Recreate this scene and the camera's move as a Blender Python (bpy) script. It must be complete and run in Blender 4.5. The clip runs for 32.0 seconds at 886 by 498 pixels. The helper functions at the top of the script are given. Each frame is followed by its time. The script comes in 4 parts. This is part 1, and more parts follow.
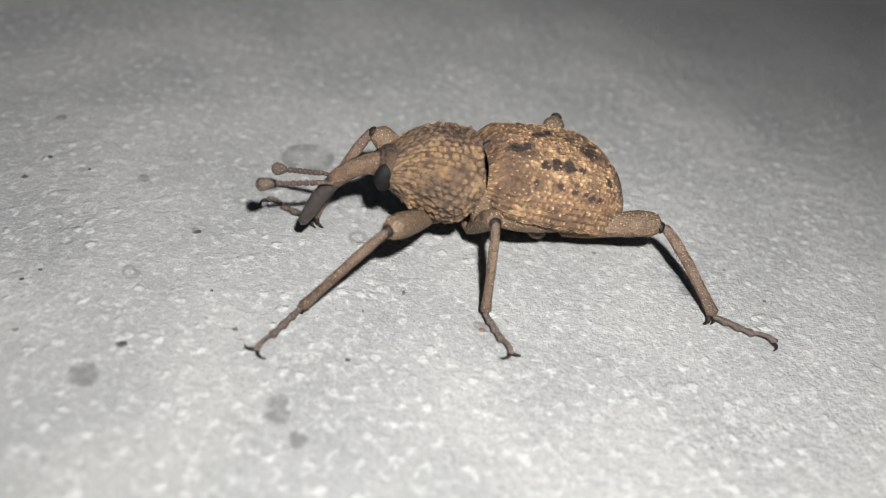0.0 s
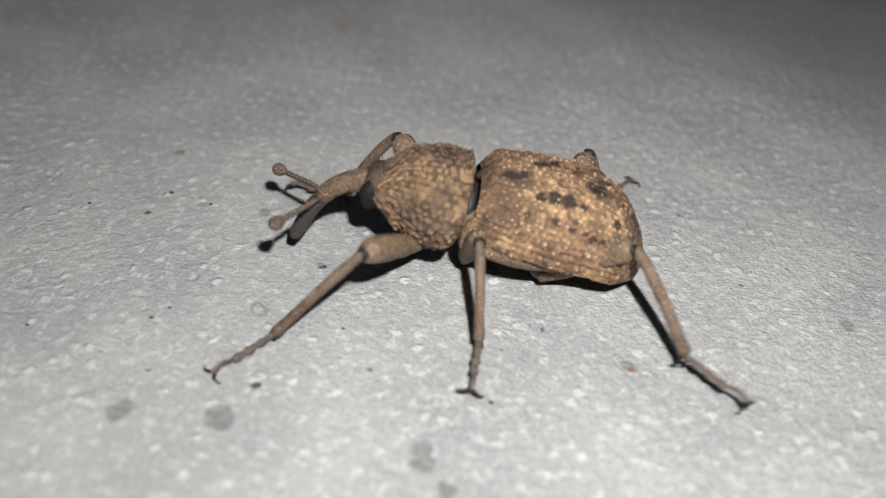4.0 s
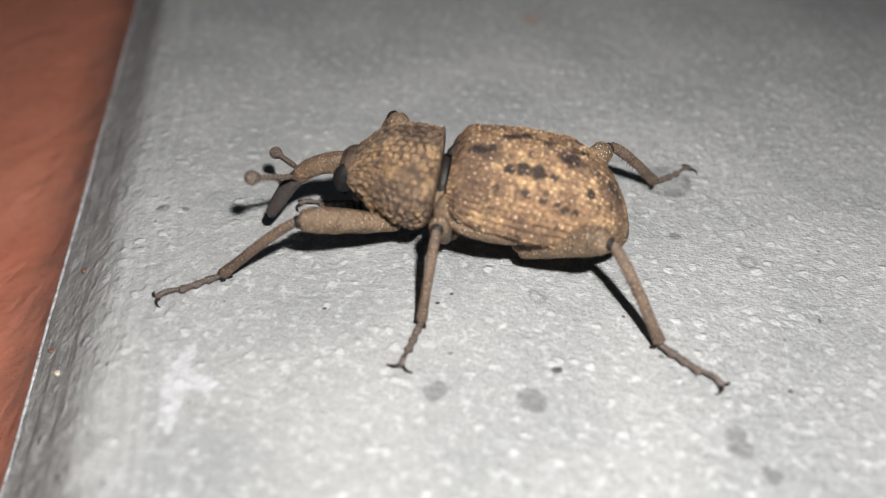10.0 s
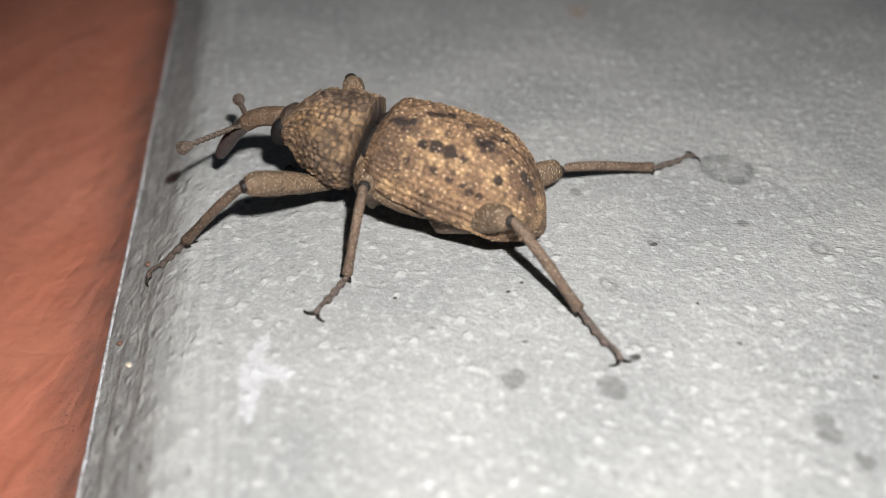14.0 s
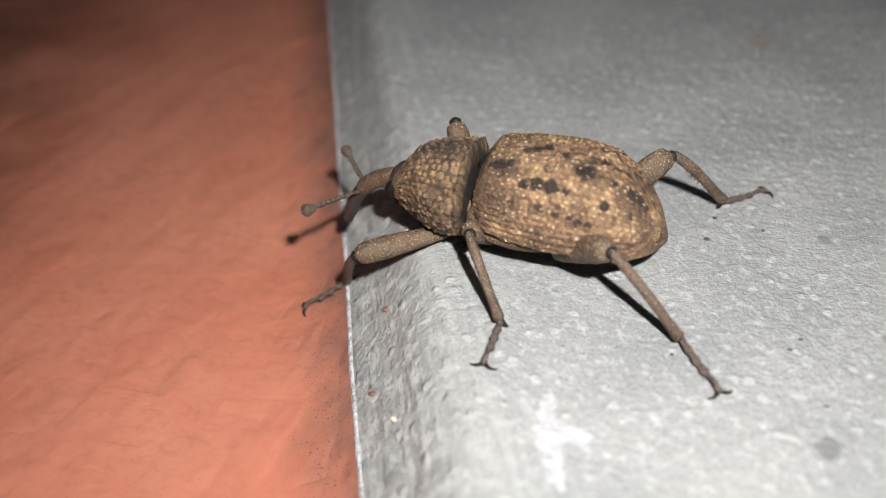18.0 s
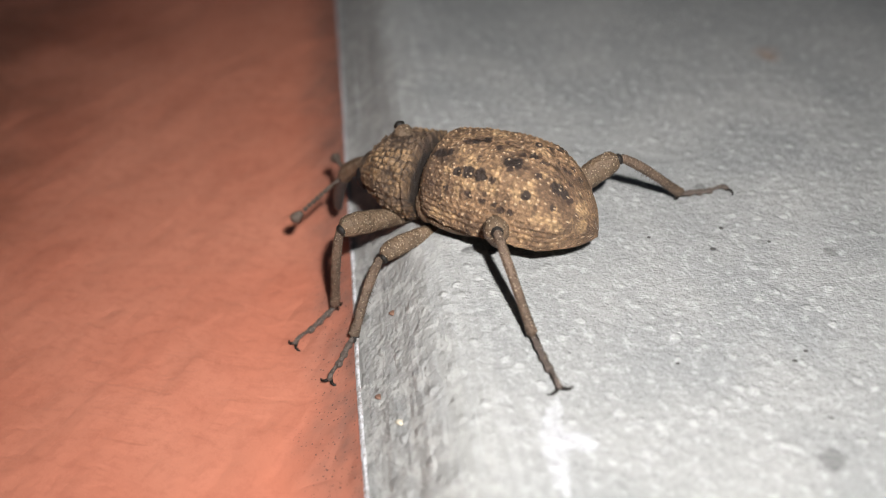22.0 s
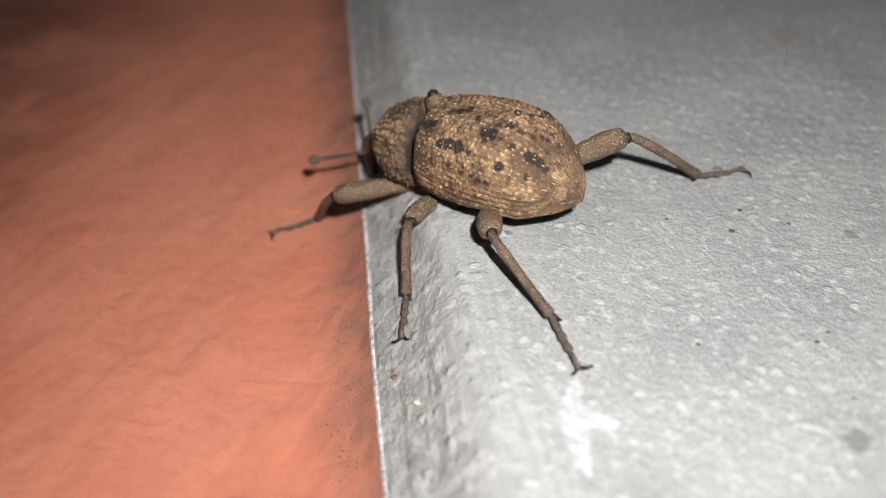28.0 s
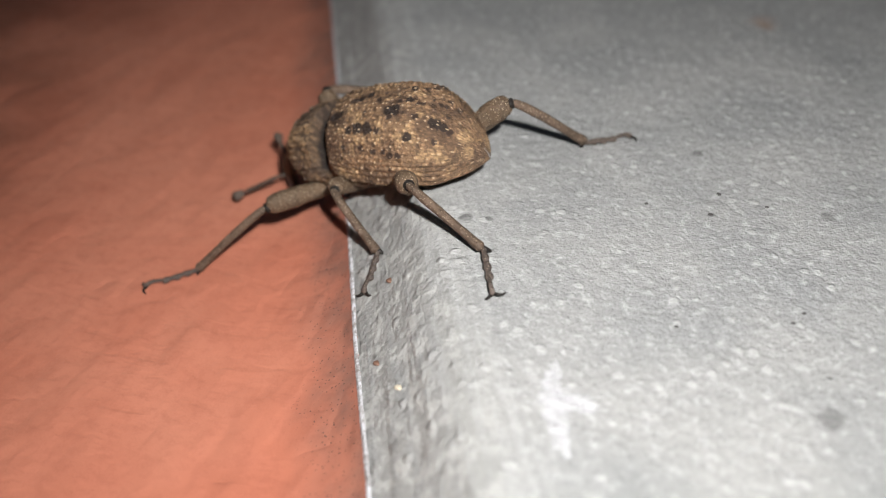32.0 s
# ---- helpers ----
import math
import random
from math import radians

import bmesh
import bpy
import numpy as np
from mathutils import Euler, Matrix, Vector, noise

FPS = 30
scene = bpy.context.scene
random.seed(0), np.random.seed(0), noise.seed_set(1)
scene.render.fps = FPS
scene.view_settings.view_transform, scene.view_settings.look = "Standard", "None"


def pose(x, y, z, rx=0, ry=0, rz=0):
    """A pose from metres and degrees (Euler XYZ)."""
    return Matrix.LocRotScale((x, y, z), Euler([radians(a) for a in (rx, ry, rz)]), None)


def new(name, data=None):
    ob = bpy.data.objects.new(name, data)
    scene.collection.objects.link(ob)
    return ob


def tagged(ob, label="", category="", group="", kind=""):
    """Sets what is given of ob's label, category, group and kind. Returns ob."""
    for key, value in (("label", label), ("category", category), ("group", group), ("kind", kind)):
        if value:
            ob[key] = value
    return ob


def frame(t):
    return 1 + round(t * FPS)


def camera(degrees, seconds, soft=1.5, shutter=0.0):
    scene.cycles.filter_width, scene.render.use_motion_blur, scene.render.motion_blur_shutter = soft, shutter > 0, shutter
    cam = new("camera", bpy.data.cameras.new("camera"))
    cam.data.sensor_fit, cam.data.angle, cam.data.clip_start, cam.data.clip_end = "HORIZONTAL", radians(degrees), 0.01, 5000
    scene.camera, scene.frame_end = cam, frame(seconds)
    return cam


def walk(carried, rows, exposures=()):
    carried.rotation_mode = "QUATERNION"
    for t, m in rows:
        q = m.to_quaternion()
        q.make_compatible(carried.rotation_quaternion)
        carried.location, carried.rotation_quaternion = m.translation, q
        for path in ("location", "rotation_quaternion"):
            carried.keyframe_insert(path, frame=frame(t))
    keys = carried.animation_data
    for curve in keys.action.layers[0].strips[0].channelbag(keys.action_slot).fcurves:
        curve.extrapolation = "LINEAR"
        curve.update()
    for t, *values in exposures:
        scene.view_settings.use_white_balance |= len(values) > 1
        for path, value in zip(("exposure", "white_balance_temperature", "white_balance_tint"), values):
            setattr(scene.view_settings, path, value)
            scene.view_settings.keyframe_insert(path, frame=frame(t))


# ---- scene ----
U = 0.013  # one plan unit in metres


def eye(x, y, z, yaw, pitch, roll):
    return Matrix.Translation((x * U, y * U, z * U)) @ pose(0, 0, 0, 90 + pitch, 0, yaw) @ pose(0, 0, 0, 0, 0, roll)


cam = camera(57.47, 32.0, soft=0.85, shutter=0.5)
cam.data.dof.use_dof = True
cam.data.dof.focus_distance = 4.75 * U
cam.data.dof.aperture_fstop = 21.0
PATH = [
    (0, eye(-0.000, -4.500, 3.199, -0.00, -39.78, 8.31)),
    (0.5, eye(0.010, -4.496, 3.184, 0.08, -39.60, 8.33)),
    (1, eye(0.016, -4.561, 3.186, 0.08, -39.55, 8.31)),
    (1.5, eye(-0.215, -4.600, 3.087, 0.09, -39.48, 7.99)),
    (2, eye(-0.240, -4.482, 3.000, 1.87, -39.49, 6.46)),
    (2.5, eye(-0.183, -4.342, 2.908, 4.34, -40.08, 4.47)),
    (3, eye(-0.232, -4.246, 2.961, 5.85, -39.07, 3.58)),
    (3.5, eye(-0.310, -4.287, 2.989, 5.95, -38.06, 3.84)),
    (5.5, eye(-0.707, -4.405, 3.077, 7.66, -38.27, 2.78)),
    (6, eye(-0.771, -4.411, 3.074, 8.04, -38.41, 2.41)),
    (6.5, eye(-0.858, -4.483, 3.052, 8.22, -38.45, 2.32)),
    (7, eye(-1.050, -4.558, 3.086, 9.10, -38.24, 2.09)),
    (7.5, eye(-1.061, -4.561, 3.093, 10.25, -38.24, 1.65)),
    (8, eye(-1.156, -4.588, 3.087, 10.77, -38.17, 1.48)),
    (8.5, eye(-1.409, -4.646, 3.084, 10.86, -38.35, 1.42)),
    (9, eye(-1.456, -4.654, 3.085, 10.83, -38.25, 1.58)),
    (9.5, eye(-1.511, -4.676, 3.071, 10.72, -38.64, 1.56)),
    (10, eye(-1.605, -4.656, 3.026, 10.90, -38.76, 1.43)),
    (10.5, eye(-1.686, -4.698, 3.011, 11.06, -38.99, 1.28)),
    (11, eye(-1.668, -4.730, 2.996, 11.14, -39.09, 1.21)),
    (11.5, eye(-1.678, -4.732, 2.971, 11.21, -39.22, 1.05)),
    (12, eye(-1.728, -4.660, 2.959, 11.51, -39.14, 0.73)),
    (12.5, eye(-1.944, -4.625, 2.941, 11.62, -38.98, 0.64)),
    (13, eye(-1.893, -4.691, 2.943, 11.79, -38.79, 0.35)),
    (13.5, eye(-1.893, -4.744, 2.943, 12.03, -38.73, 0.16)),
    (15.5, eye(-1.917, -4.695, 2.921, 12.77, -37.98, -0.10)),
    (16, eye(-1.919, -4.694, 2.931, 12.86, -37.86, -0.07)),
    (16.5, eye(-2.344, -4.720, 2.959, 12.92, -37.56, -0.04)),
    (17, eye(-3.238, -4.688, 3.017, 14.43, -37.23, -0.46)),
    (17.5, eye(-3.231, -4.674, 3.022, 15.26, -37.39, -1.11)),
    (18, eye(-3.202, -4.779, 3.014, 15.14, -37.75, -1.00)),
    (18.5, eye(-3.187, -4.797, 3.014, 15.04, -37.95, -0.73)),
    (19, eye(-3.204, -4.796, 3.003, 15.07, -38.02, -0.61)),
    (19.5, eye(-3.219, -4.789, 3.003, 15.24, -38.11, -0.53)),
    (20, eye(-3.209, -4.814, 3.004, 15.37, -38.02, -0.38)),
    (20.5, eye(-3.232, -4.795, 3.000, 15.51, -37.90, -0.32)),
    (21, eye(-3.254, -4.790, 3.041, 15.32, -37.54, -0.12)),
    (21.5, eye(-3.224, -4.819, 3.053, 15.06, -37.38, 0.12)),
    (22, eye(-3.247, -4.807, 3.036, 15.09, -37.48, 0.09)),
    (22.5, eye(-3.261, -4.804, 3.021, 15.24, -37.53, 0.04)),
    (23, eye(-3.281, -4.803, 3.017, 15.43, -37.48, -0.06)),
    (23.5, eye(-3.332, -4.802, 3.015, 15.55, -37.48, 0.07)),
    (24, eye(-3.313, -4.828, 3.012, 15.69, -37.40, 0.10)),
    (24.5, eye(-3.359, -4.824, 3.007, 15.76, -37.41, 0.12)),
    (26.5, eye(-3.357, -4.831, 2.987, 16.04, -37.63, 0.12)),
    (27, eye(-3.353, -4.848, 2.986, 15.95, -37.64, 0.14)),
    (27.5, eye(-3.339, -4.841, 2.982, 15.65, -37.83, 0.16)),
    (28, eye(-3.320, -4.836, 2.947, 15.36, -37.97, 0.14)),
    (28.5, eye(-3.279, -4.858, 2.940, 15.01, -38.21, 0.08)),
    (29, eye(-3.234, -4.858, 2.946, 14.76, -38.26, 0.05)),
    (29.5, eye(-3.246, -4.859, 2.946, 14.48, -38.39, 0.13)),
    (30, eye(-3.257, -4.767, 2.958, 14.18, -38.48, 0.23)),
    (30.5, eye(-3.247, -4.771, 2.936, 14.44, -38.54, 0.07)),
    (31, eye(-3.263, -4.768, 2.934, 14.52, -38.70, -0.02)),
    (31.5, eye(-3.255, -4.810, 2.934, 14.54, -38.73, 0.01)),
    (32, eye(-3.258, -4.850, 2.945, 14.51, -38.70, 0.10)),
]
walk(cam, PATH, exposures=[(0, 0.08), (1, 0.08), (2, 0.02), (3, -0.14), (6, 0.02), (9, 0.02), (12, -0.05), (16, -0.06), (20, 0.0), (27, -0.04), (32, -0.14)])

# ---- world and light: a dark night, lit by the phone's own torch ----
world = bpy.data.worlds.new("night")
world.use_nodes = True
scene.world = world
world.node_tree.nodes["Background"].inputs[0].default_value = (0.55, 0.62, 0.75, 1)
world.node_tree.nodes["Background"].inputs[1].default_value = 0.048
TORCH = 5850.0


# ---- material helpers; texture space is the plan's unit ----
class Tree:
    def __init__(self, name, rough=0.7, spec=0.3):
        self.m = bpy.data.materials.new(name)
        self.m.use_nodes = True
        self.t = self.m.node_tree
        self.out = self.t.nodes["Principled BSDF"]
        self.out.inputs["Roughness"].default_value = rough
        self.out.inputs["Specular IOR Level"].default_value = spec
        co = self.t.nodes.new("ShaderNodeTexCoord")
        self.p = self.scaled(co.outputs["Object"], 1 / U)

    def put(self, socket, v):
        if isinstance(v, bpy.types.NodeSocket):
            self.t.links.new(v, socket)
        elif isinstance(v, (tuple, list)) and len(v) == 3 and socket.type == "RGBA":
            socket.default_value = (*v, 1)
        else:
            socket.default_value = v

    def scaled(self, vec, k):
        n = self.t.nodes.new("ShaderNodeVectorMath")
        n.operation = "SCALE"
        self.put(n.inputs[0], vec)
        n.inputs[3].default_value = k
        return n.outputs[0]

    def vec(self, op, a, b):
        n = self.t.nodes.new("ShaderNodeVectorMath")
        n.operation = op
        self.put(n.inputs[0], a)
        self.put(n.inputs[1], b)
        return n.outputs[1] if op in ("DISTANCE", "DOT_PRODUCT") else n.outputs[0]

    def math(self, op, a, b=0.0, clamp=False):
        n = self.t.nodes.new("ShaderNodeMath")
        n.operation = op
        n.use_clamp = clamp
        self.put(n.inputs[0], a)
        self.put(n.inputs[1], b)
        return n.outputs[0]

    def noise(self, scale, detail=2.0, vec=None, rough=0.5, colour=False):
        n = self.t.nodes.new("ShaderNodeTexNoise")
        self.put(n.inputs["Vector"], vec or self.p)
        n.inputs["Scale"].default_value = scale
        n.inputs["Detail"].default_value = detail
        n.inputs["Roughness"].default_value = rough
        return n.outputs["Color"] if colour else n.outputs["Fac"]

    def cells(self, scale, vec=None, colour=False):
        n = self.t.nodes.new("ShaderNodeTexVoronoi")
        self.put(n.inputs["Vector"], vec or self.p)
        n.inputs["Scale"].default_value = scale
        return (n.outputs["Distance"], n.outputs["Color"]) if colour else n.outputs["Distance"]

    def ramp(self, v, lo, hi, a=0.0, b=1.0):
        n = self.t.nodes.new("ShaderNodeMapRange")
        n.interpolation_type = "SMOOTHSTEP"
        self.put(n.inputs[0], v)
        for i, x in enumerate((lo, hi, a, b)):
            n.inputs[i + 1].default_value = x
        return n.outputs[0]

    def mix(self, f, a, b, blend="MIX"):
        n = self.t.nodes.new("ShaderNodeMix")
        n.data_type = "RGBA"
        n.blend_type = blend
        self.put(n.inputs[0], f)
        self.put(n.inputs[6], a)
        self.put(n.inputs[7], b)
        return n.outputs[2]

    def warped(self, scale, amount):
        c = self.vec("SUBTRACT", self.noise(scale, 2, colour=True), (0.5, 0.5, 0.5))
        return self.vec("ADD", self.p, self.scaled(c, amount))

    def spot(self, vec, at, r, soft=0.35):
        return self.ramp(self.vec("DISTANCE", vec, at), r * (1 - soft), r * (1 + soft), 1.0, 0.0)

    def most(self, masks):
        m = masks[0]
        for k in masks[1:]:
            m = self.math("MAXIMUM", m, k)
        return m

    def finish(self, colour, height=None, depth=0.05, rough=None, strength=1.0):
        self.put(self.out.inputs["Base Color"], colour)
        if rough is not None:
            self.put(self.out.inputs["Roughness"], rough)
        if height is not None:
            b = self.t.nodes.new("ShaderNodeBump")
            b.inputs["Strength"].default_value = strength
            b.inputs["Distance"].default_value = depth * U
            self.put(b.inputs["Height"], height)
            self.put(self.out.inputs["Normal"], b.outputs[0])
        return self.m


ACROSS = (-0.9253, -0.3794, 0.0)  # unit vector over the ledge's edge, towards the red floor


def cement():
    m = Tree("cement", 0.72, 0.15)
    s = m.math("ADD", m.vec("DOT_PRODUCT", m.p, ACROSS), -4.4877)  # distance past the edge
    along = m.vec("DOT_PRODUCT", m.p, (-0.3794, 0.9253, 0.0))
    grain = m.noise(38, 4, rough=0.65)
    fleck = m.ramp(m.noise(14, 4, m.warped(8, 0.05), 0.66), 0.50, 0.69)
    d, cc = m.cells(9.5, m.warped(13, 0.05), True)
    pebble = m.math("MULTIPLY", m.ramp(d, 0.14, 0.36, 1, 0), m.ramp(cc, 0.42, 0.62))
    crumb = m.ramp(m.noise(20, 2, rough=0.5), 0.58, 0.70)
    cloud = m.noise(1.1, 3)
    c = m.mix(m.ramp(cloud, 0.3, 0.7), (0.255, 0.26, 0.255), (0.335, 0.335, 0.32))
    c = m.mix(m.math("MULTIPLY", fleck, 0.65), c, (0.50, 0.50, 0.49))
    c = m.mix(m.math("MULTIPLY", pebble, 0.55), c, (0.56, 0.555, 0.54))
    c = m.mix(m.math("MULTIPLY", crumb, 0.4), c, (0.47, 0.47, 0.455))
    c = m.mix(m.ramp(grain, 0.35, 0.65, 0.30, 0.0), c, (0.15, 0.15, 0.145))
    c = m.mix(m.ramp(m.noise(64, 2), 0.56, 0.66, 0.0, 0.22), c, (0.54, 0.54, 0.525))
    c = m.mix(m.ramp(m.noise(52, 2, m.vec("ADD", m.p, (7.0, 3.0, 0.0))), 0.62, 0.70, 0.0, 0.4), c, (0.12, 0.12, 0.12))
    d, cc = m.cells(8.0, m.warped(15, 0.05), True)
    specks = m.math("MULTIPLY", m.ramp(d, 0.03, 0.075, 1, 0), m.ramp(cc, 0.55, 0.6))
    c = m.mix(m.math("MULTIPLY", specks, 0.8), c, (0.07, 0.07, 0.068))
    d, cc = m.cells(4.5, m.warped(9, 0.05), True)
    pits = m.math("MULTIPLY", m.ramp(d, 0.03, 0.085, 1, 0), m.ramp(cc, 0.60, 0.66))
    c = m.mix(m.math("MULTIPLY", pits, 0.65), c, (0.11, 0.11, 0.105))
    # drag marks of the trowel along the rounded edge
    cmb = m.t.nodes.new("ShaderNodeCombineXYZ")
    m.put(cmb.inputs[0], m.math("MULTIPLY", s, 16.0))
    m.put(cmb.inputs[1], m.math("MULTIPLY", along, 0.9))
    streak = m.noise(1.0, 3.5, cmb.outputs[0], 0.6)
    band = m.ramp(m.math("ADD", s, m.math("MULTIPLY", m.noise(1.4, 2), 0.2)), -0.28, 0.16)
    c = m.mix(m.math("MULTIPLY", band, m.ramp(streak, 0.42, 0.66, 0.85, 0.15)), c, (0.30, 0.297, 0.278))
    mottle = m.noise(8, 4, rough=0.7)
    c = m.mix(m.math("MULTIPLY", band, m.ramp(mottle, 0.48, 0.60, 0.0, 0.7)), c, (0.46, 0.455, 0.43))
    c = m.mix(m.math("MULTIPLY", band, m.ramp(m.noise(15, 3, rough=0.6), 0.61, 0.69, 0.0, 0.45)), c, (0.13, 0.125, 0.115))
    pale = m.math("MULTIPLY", m.ramp(s, -0.75, -0.3), m.ramp(s, -0.02, 0.12, 1, 0))
    c = m.mix(m.math("MULTIPLY", pale, m.ramp(streak, 0.40, 0.64, 0.0, 0.3)), c, (0.45, 0.45, 0.435))
    # a broad darker far right part: weaker torchlight put into the colour
    far_dim = m.math("ADD", m.vec("DOT_PRODUCT", m.p, (0.75, 0.66, 0.0)), m.math("MULTIPLY", m.noise(0.9, 3), 1.6))
    c = m.mix(m.ramp(far_dim, 2.5, 4.6, 0.0, 0.6), c, (0.17, 0.175, 0.17))
    # damp spots
    w = m.warped(7, 0.09)
    damp = [m.spot(w, at, r * 0.85, 0.22) for at, r in (
        ((-2.13, -2.05, 0), 0.068), ((-1.66, -2.01, 0), 0.085), ((-0.70, -2.01, 0), 0.055), ((-0.67, -2.10, 0), 0.065),
        ((-0.56, -2.21, 0), 0.05), ((0.28, -1.29, 0), 0.045), ((1.50, -0.71, 0), 0.05), ((-2.76, 0.16, 0), 0.05),
        ((-1.48, -0.82, 0), 0.035), ((-1.97, -0.38, 0), 0.05), ((-2.37, -0.40, 0), 0.035), ((-0.96, -0.51, 0), 0.04), ((-4.12, -0.95, 0), 0.045), ((-3.98, -0.93, 0), 0.03))]
    c = m.mix(m.math("MULTIPLY", m.math("MULTIPLY", m.most(damp), m.ramp(m.noise(17, 3), 0.35, 0.6, 0.55, 1.0)), 0.8), c, (0.125, 0.125, 0.12))
    dots = [m.spot(w, at, r) for at, r in (((-1.55, -1.78, 0), 0.022), ((-1.47, -0.83, 0), 0.02), ((-2.67, -0.55, 0), 0.02), ((-0.2, -1.1, 0), 0.014))]
    c = m.mix(m.math("MULTIPLY", m.most(dots), 0.8), c, (0.05, 0.05, 0.055))
    # a dried drop with a darker rim, and two small rings
    far = m.vec("DISTANCE", m.warped(3, 0.06), (-1.01, 0.10, 0))
    c = m.mix(m.math("MULTIPLY", m.ramp(far, 0.165, 0.20, 1, 0), m.math("MULTIPLY", m.ramp(far, 0.06, 0.19, 0.40, 0.75), m.ramp(m.noise(12, 3), 0.35, 0.6, 0.45, 1.0))), c, (0.10, 0.105, 0.10))
    for at, r in (((-1.72, -1.25, 0), 0.045), ((-0.53, -0.66, 0), 0.05)):
        q = m.vec("DISTANCE", w, at)
        c = m.mix(m.math("MULTIPLY", m.math("MULTIPLY", m.ramp(q, r * 0.5, r, 0, 1), m.ramp(q, r, r * 1.4, 1, 0)), 0.55), c, (0.12, 0.12, 0.115))
    # rust-brown smear far back, white splash by the edge
    c = m.mix(m.math("MULTIPLY", m.spot(m.warped(4, 0.3), (-2.2, 2.55, 0), 0.10, 0.8), 0.5), c, (0.30, 0.17, 0.10))
    ww = m.vec("ADD", m.warped(11, 0.075), m.vec("SUBTRACT", m.warped(34, 0.03), m.p))
    splash = m.most([m.spot(ww, at, r * 0.92, 0.3) for at, r in (((-3.41, -2.05, 0), 0.03), ((-3.41, -2.11, 0), 0.045), ((-3.41, -2.18, 0), 0.055), ((-3.40, -2.25, 0), 0.062), ((-3.37, -2.34, 0), 0.058), ((-3.34, -2.42, 0), 0.052), ((-3.31, -2.50, 0), 0.045), ((-3.29, -2.56, 0), 0.03), ((-3.33, -2.27, 0), 0.05), ((-3.27, -2.25, 0), 0.058), ((-3.22, -2.26, 0), 0.038), ((-2.40, -2.72, 0), 0.03))])
    c = m.mix(m.math("MULTIPLY", splash, m.ramp(m.noise(16, 4, rough=0.6), 0.36, 0.52, 0.4, 0.92)), c, (0.46, 0.46, 0.465))
    h = m.math("ADD", m.math("MULTIPLY", grain, 0.5), m.math("MULTIPLY", m.noise(12, 4, rough=0.6), 1.0))
    h = m.math("ADD", h, m.math("MULTIPLY", m.math("MULTIPLY", band, streak), 0.8))
    h = m.math("ADD", h, m.math("MULTIPLY", m.math("MULTIPLY", band, mottle), 0.3))
    h = m.math("SUBTRACT", h, m.math("MULTIPLY", pits, 0.5))
    h = m.math("ADD", h, m.math("MULTIPLY", pebble, 0.35))
    return m.finish(c, h, 0.023, m.ramp(grain, 0.3, 0.7, 0.55, 0.85))


def red_paint():
    m = Tree("red_paint", 0.5, 0.4)
    s = m.math("ADD", m.vec("DOT_PRODUCT", m.p, ACROSS), -4.4877)
    turned = m.t.nodes.new("ShaderNodeMapping")
    m.put(turned.inputs[0], m.p)
    turned.inputs["Rotation"].default_value = (0, 0, radians(25))
    turned.inputs["Scale"].default_value = (1.0, 0.42, 1.0)
    crease = m.noise(3.4, 3, turned.outputs[0], 0.55)
    fine = m.noise(11, 3, rough=0.6)
    c = m.mix(m.ramp(m.noise(0.8, 3), 0.3, 0.7), (0.485, 0.166, 0.101), (0.55, 0.212, 0.134))
    c = m.mix(m.ramp(fine, 0.42, 0.75, 0.0, 0.22), c, (0.30, 0.08, 0.045))
    d, cc = m.cells(40, m.warped(20, 0.03), True)
    near = m.ramp(m.math("ADD", s, m.math("MULTIPLY", m.noise(1.8, 3), -0.5)), 0.15, 0.62, 1, 0)
    specks = m.math("MULTIPLY", m.math("MULTIPLY", m.ramp(d, 0.12, 0.27, 1, 0), m.ramp(cc, 0.28, 0.42)), m.ramp(near, 0.0, 0.5, 0.02, 0.9))
    c = m.mix(m.math("MULTIPLY", near, m.ramp(m.noise(6, 4), 0.3, 0.7, 0.35, 0.75)), c, (0.165, 0.105, 0.085))
    c = m.mix(specks, c, (0.05, 0.035, 0.03))
    # old grime blotches farther out; their rise with distance paints in torch falloff
    grime_falloff = m.math("ADD", s, m.math("MULTIPLY", m.noise(0.55, 4, rough=0.6), 2.4))
    c = m.mix(m.math("MULTIPLY", m.ramp(grime_falloff, 3.4, 5.8), m.ramp(m.noise(1.3, 4, rough=0.65), 0.35, 0.6, 0.45, 0.8)), c, (0.12, 0.045, 0.025))
    ridge = m.math("ABSOLUTE", m.math("SUBTRACT", m.noise(1.9, 3, turned.outputs[0], 0.6), 0.5))
    cross = m.math("ABSOLUTE", m.math("SUBTRACT", m.noise(2.6, 3, m.vec("MULTIPLY", m.p, (0.6, 1.5, 1.0)), 0.6), 0.5))
    h = m.math("ADD", m.math("MULTIPLY", crease, 0.8), m.math("MULTIPLY", fine, 0.14))
    h = m.math("SUBTRACT", h, m.math("MULTIPLY", m.ramp(ridge, 0.0, 0.12, 1.0, 0.0), 0.14))
    h = m.math("SUBTRACT", h, m.math("MULTIPLY", m.ramp(cross, 0.0, 0.11, 1.0, 0.0), 0.10))
    h = m.math("ADD", h, m.math("MULTIPLY", m.noise(40, 2), 0.06))
    return m.finish(c, h, 0.036, m.ramp(fine, 0.3, 0.7, 0.38, 0.6))


def white_edge():
    m = Tree("chalky_paint", 0.85, 0.2)
    n = m.noise(22, 4, rough=0.7)
    return m.finish(m.mix(m.ramp(n, 0.35, 0.62), (0.30, 0.27, 0.25), (0.66, 0.66, 0.68)), n, 0.03)


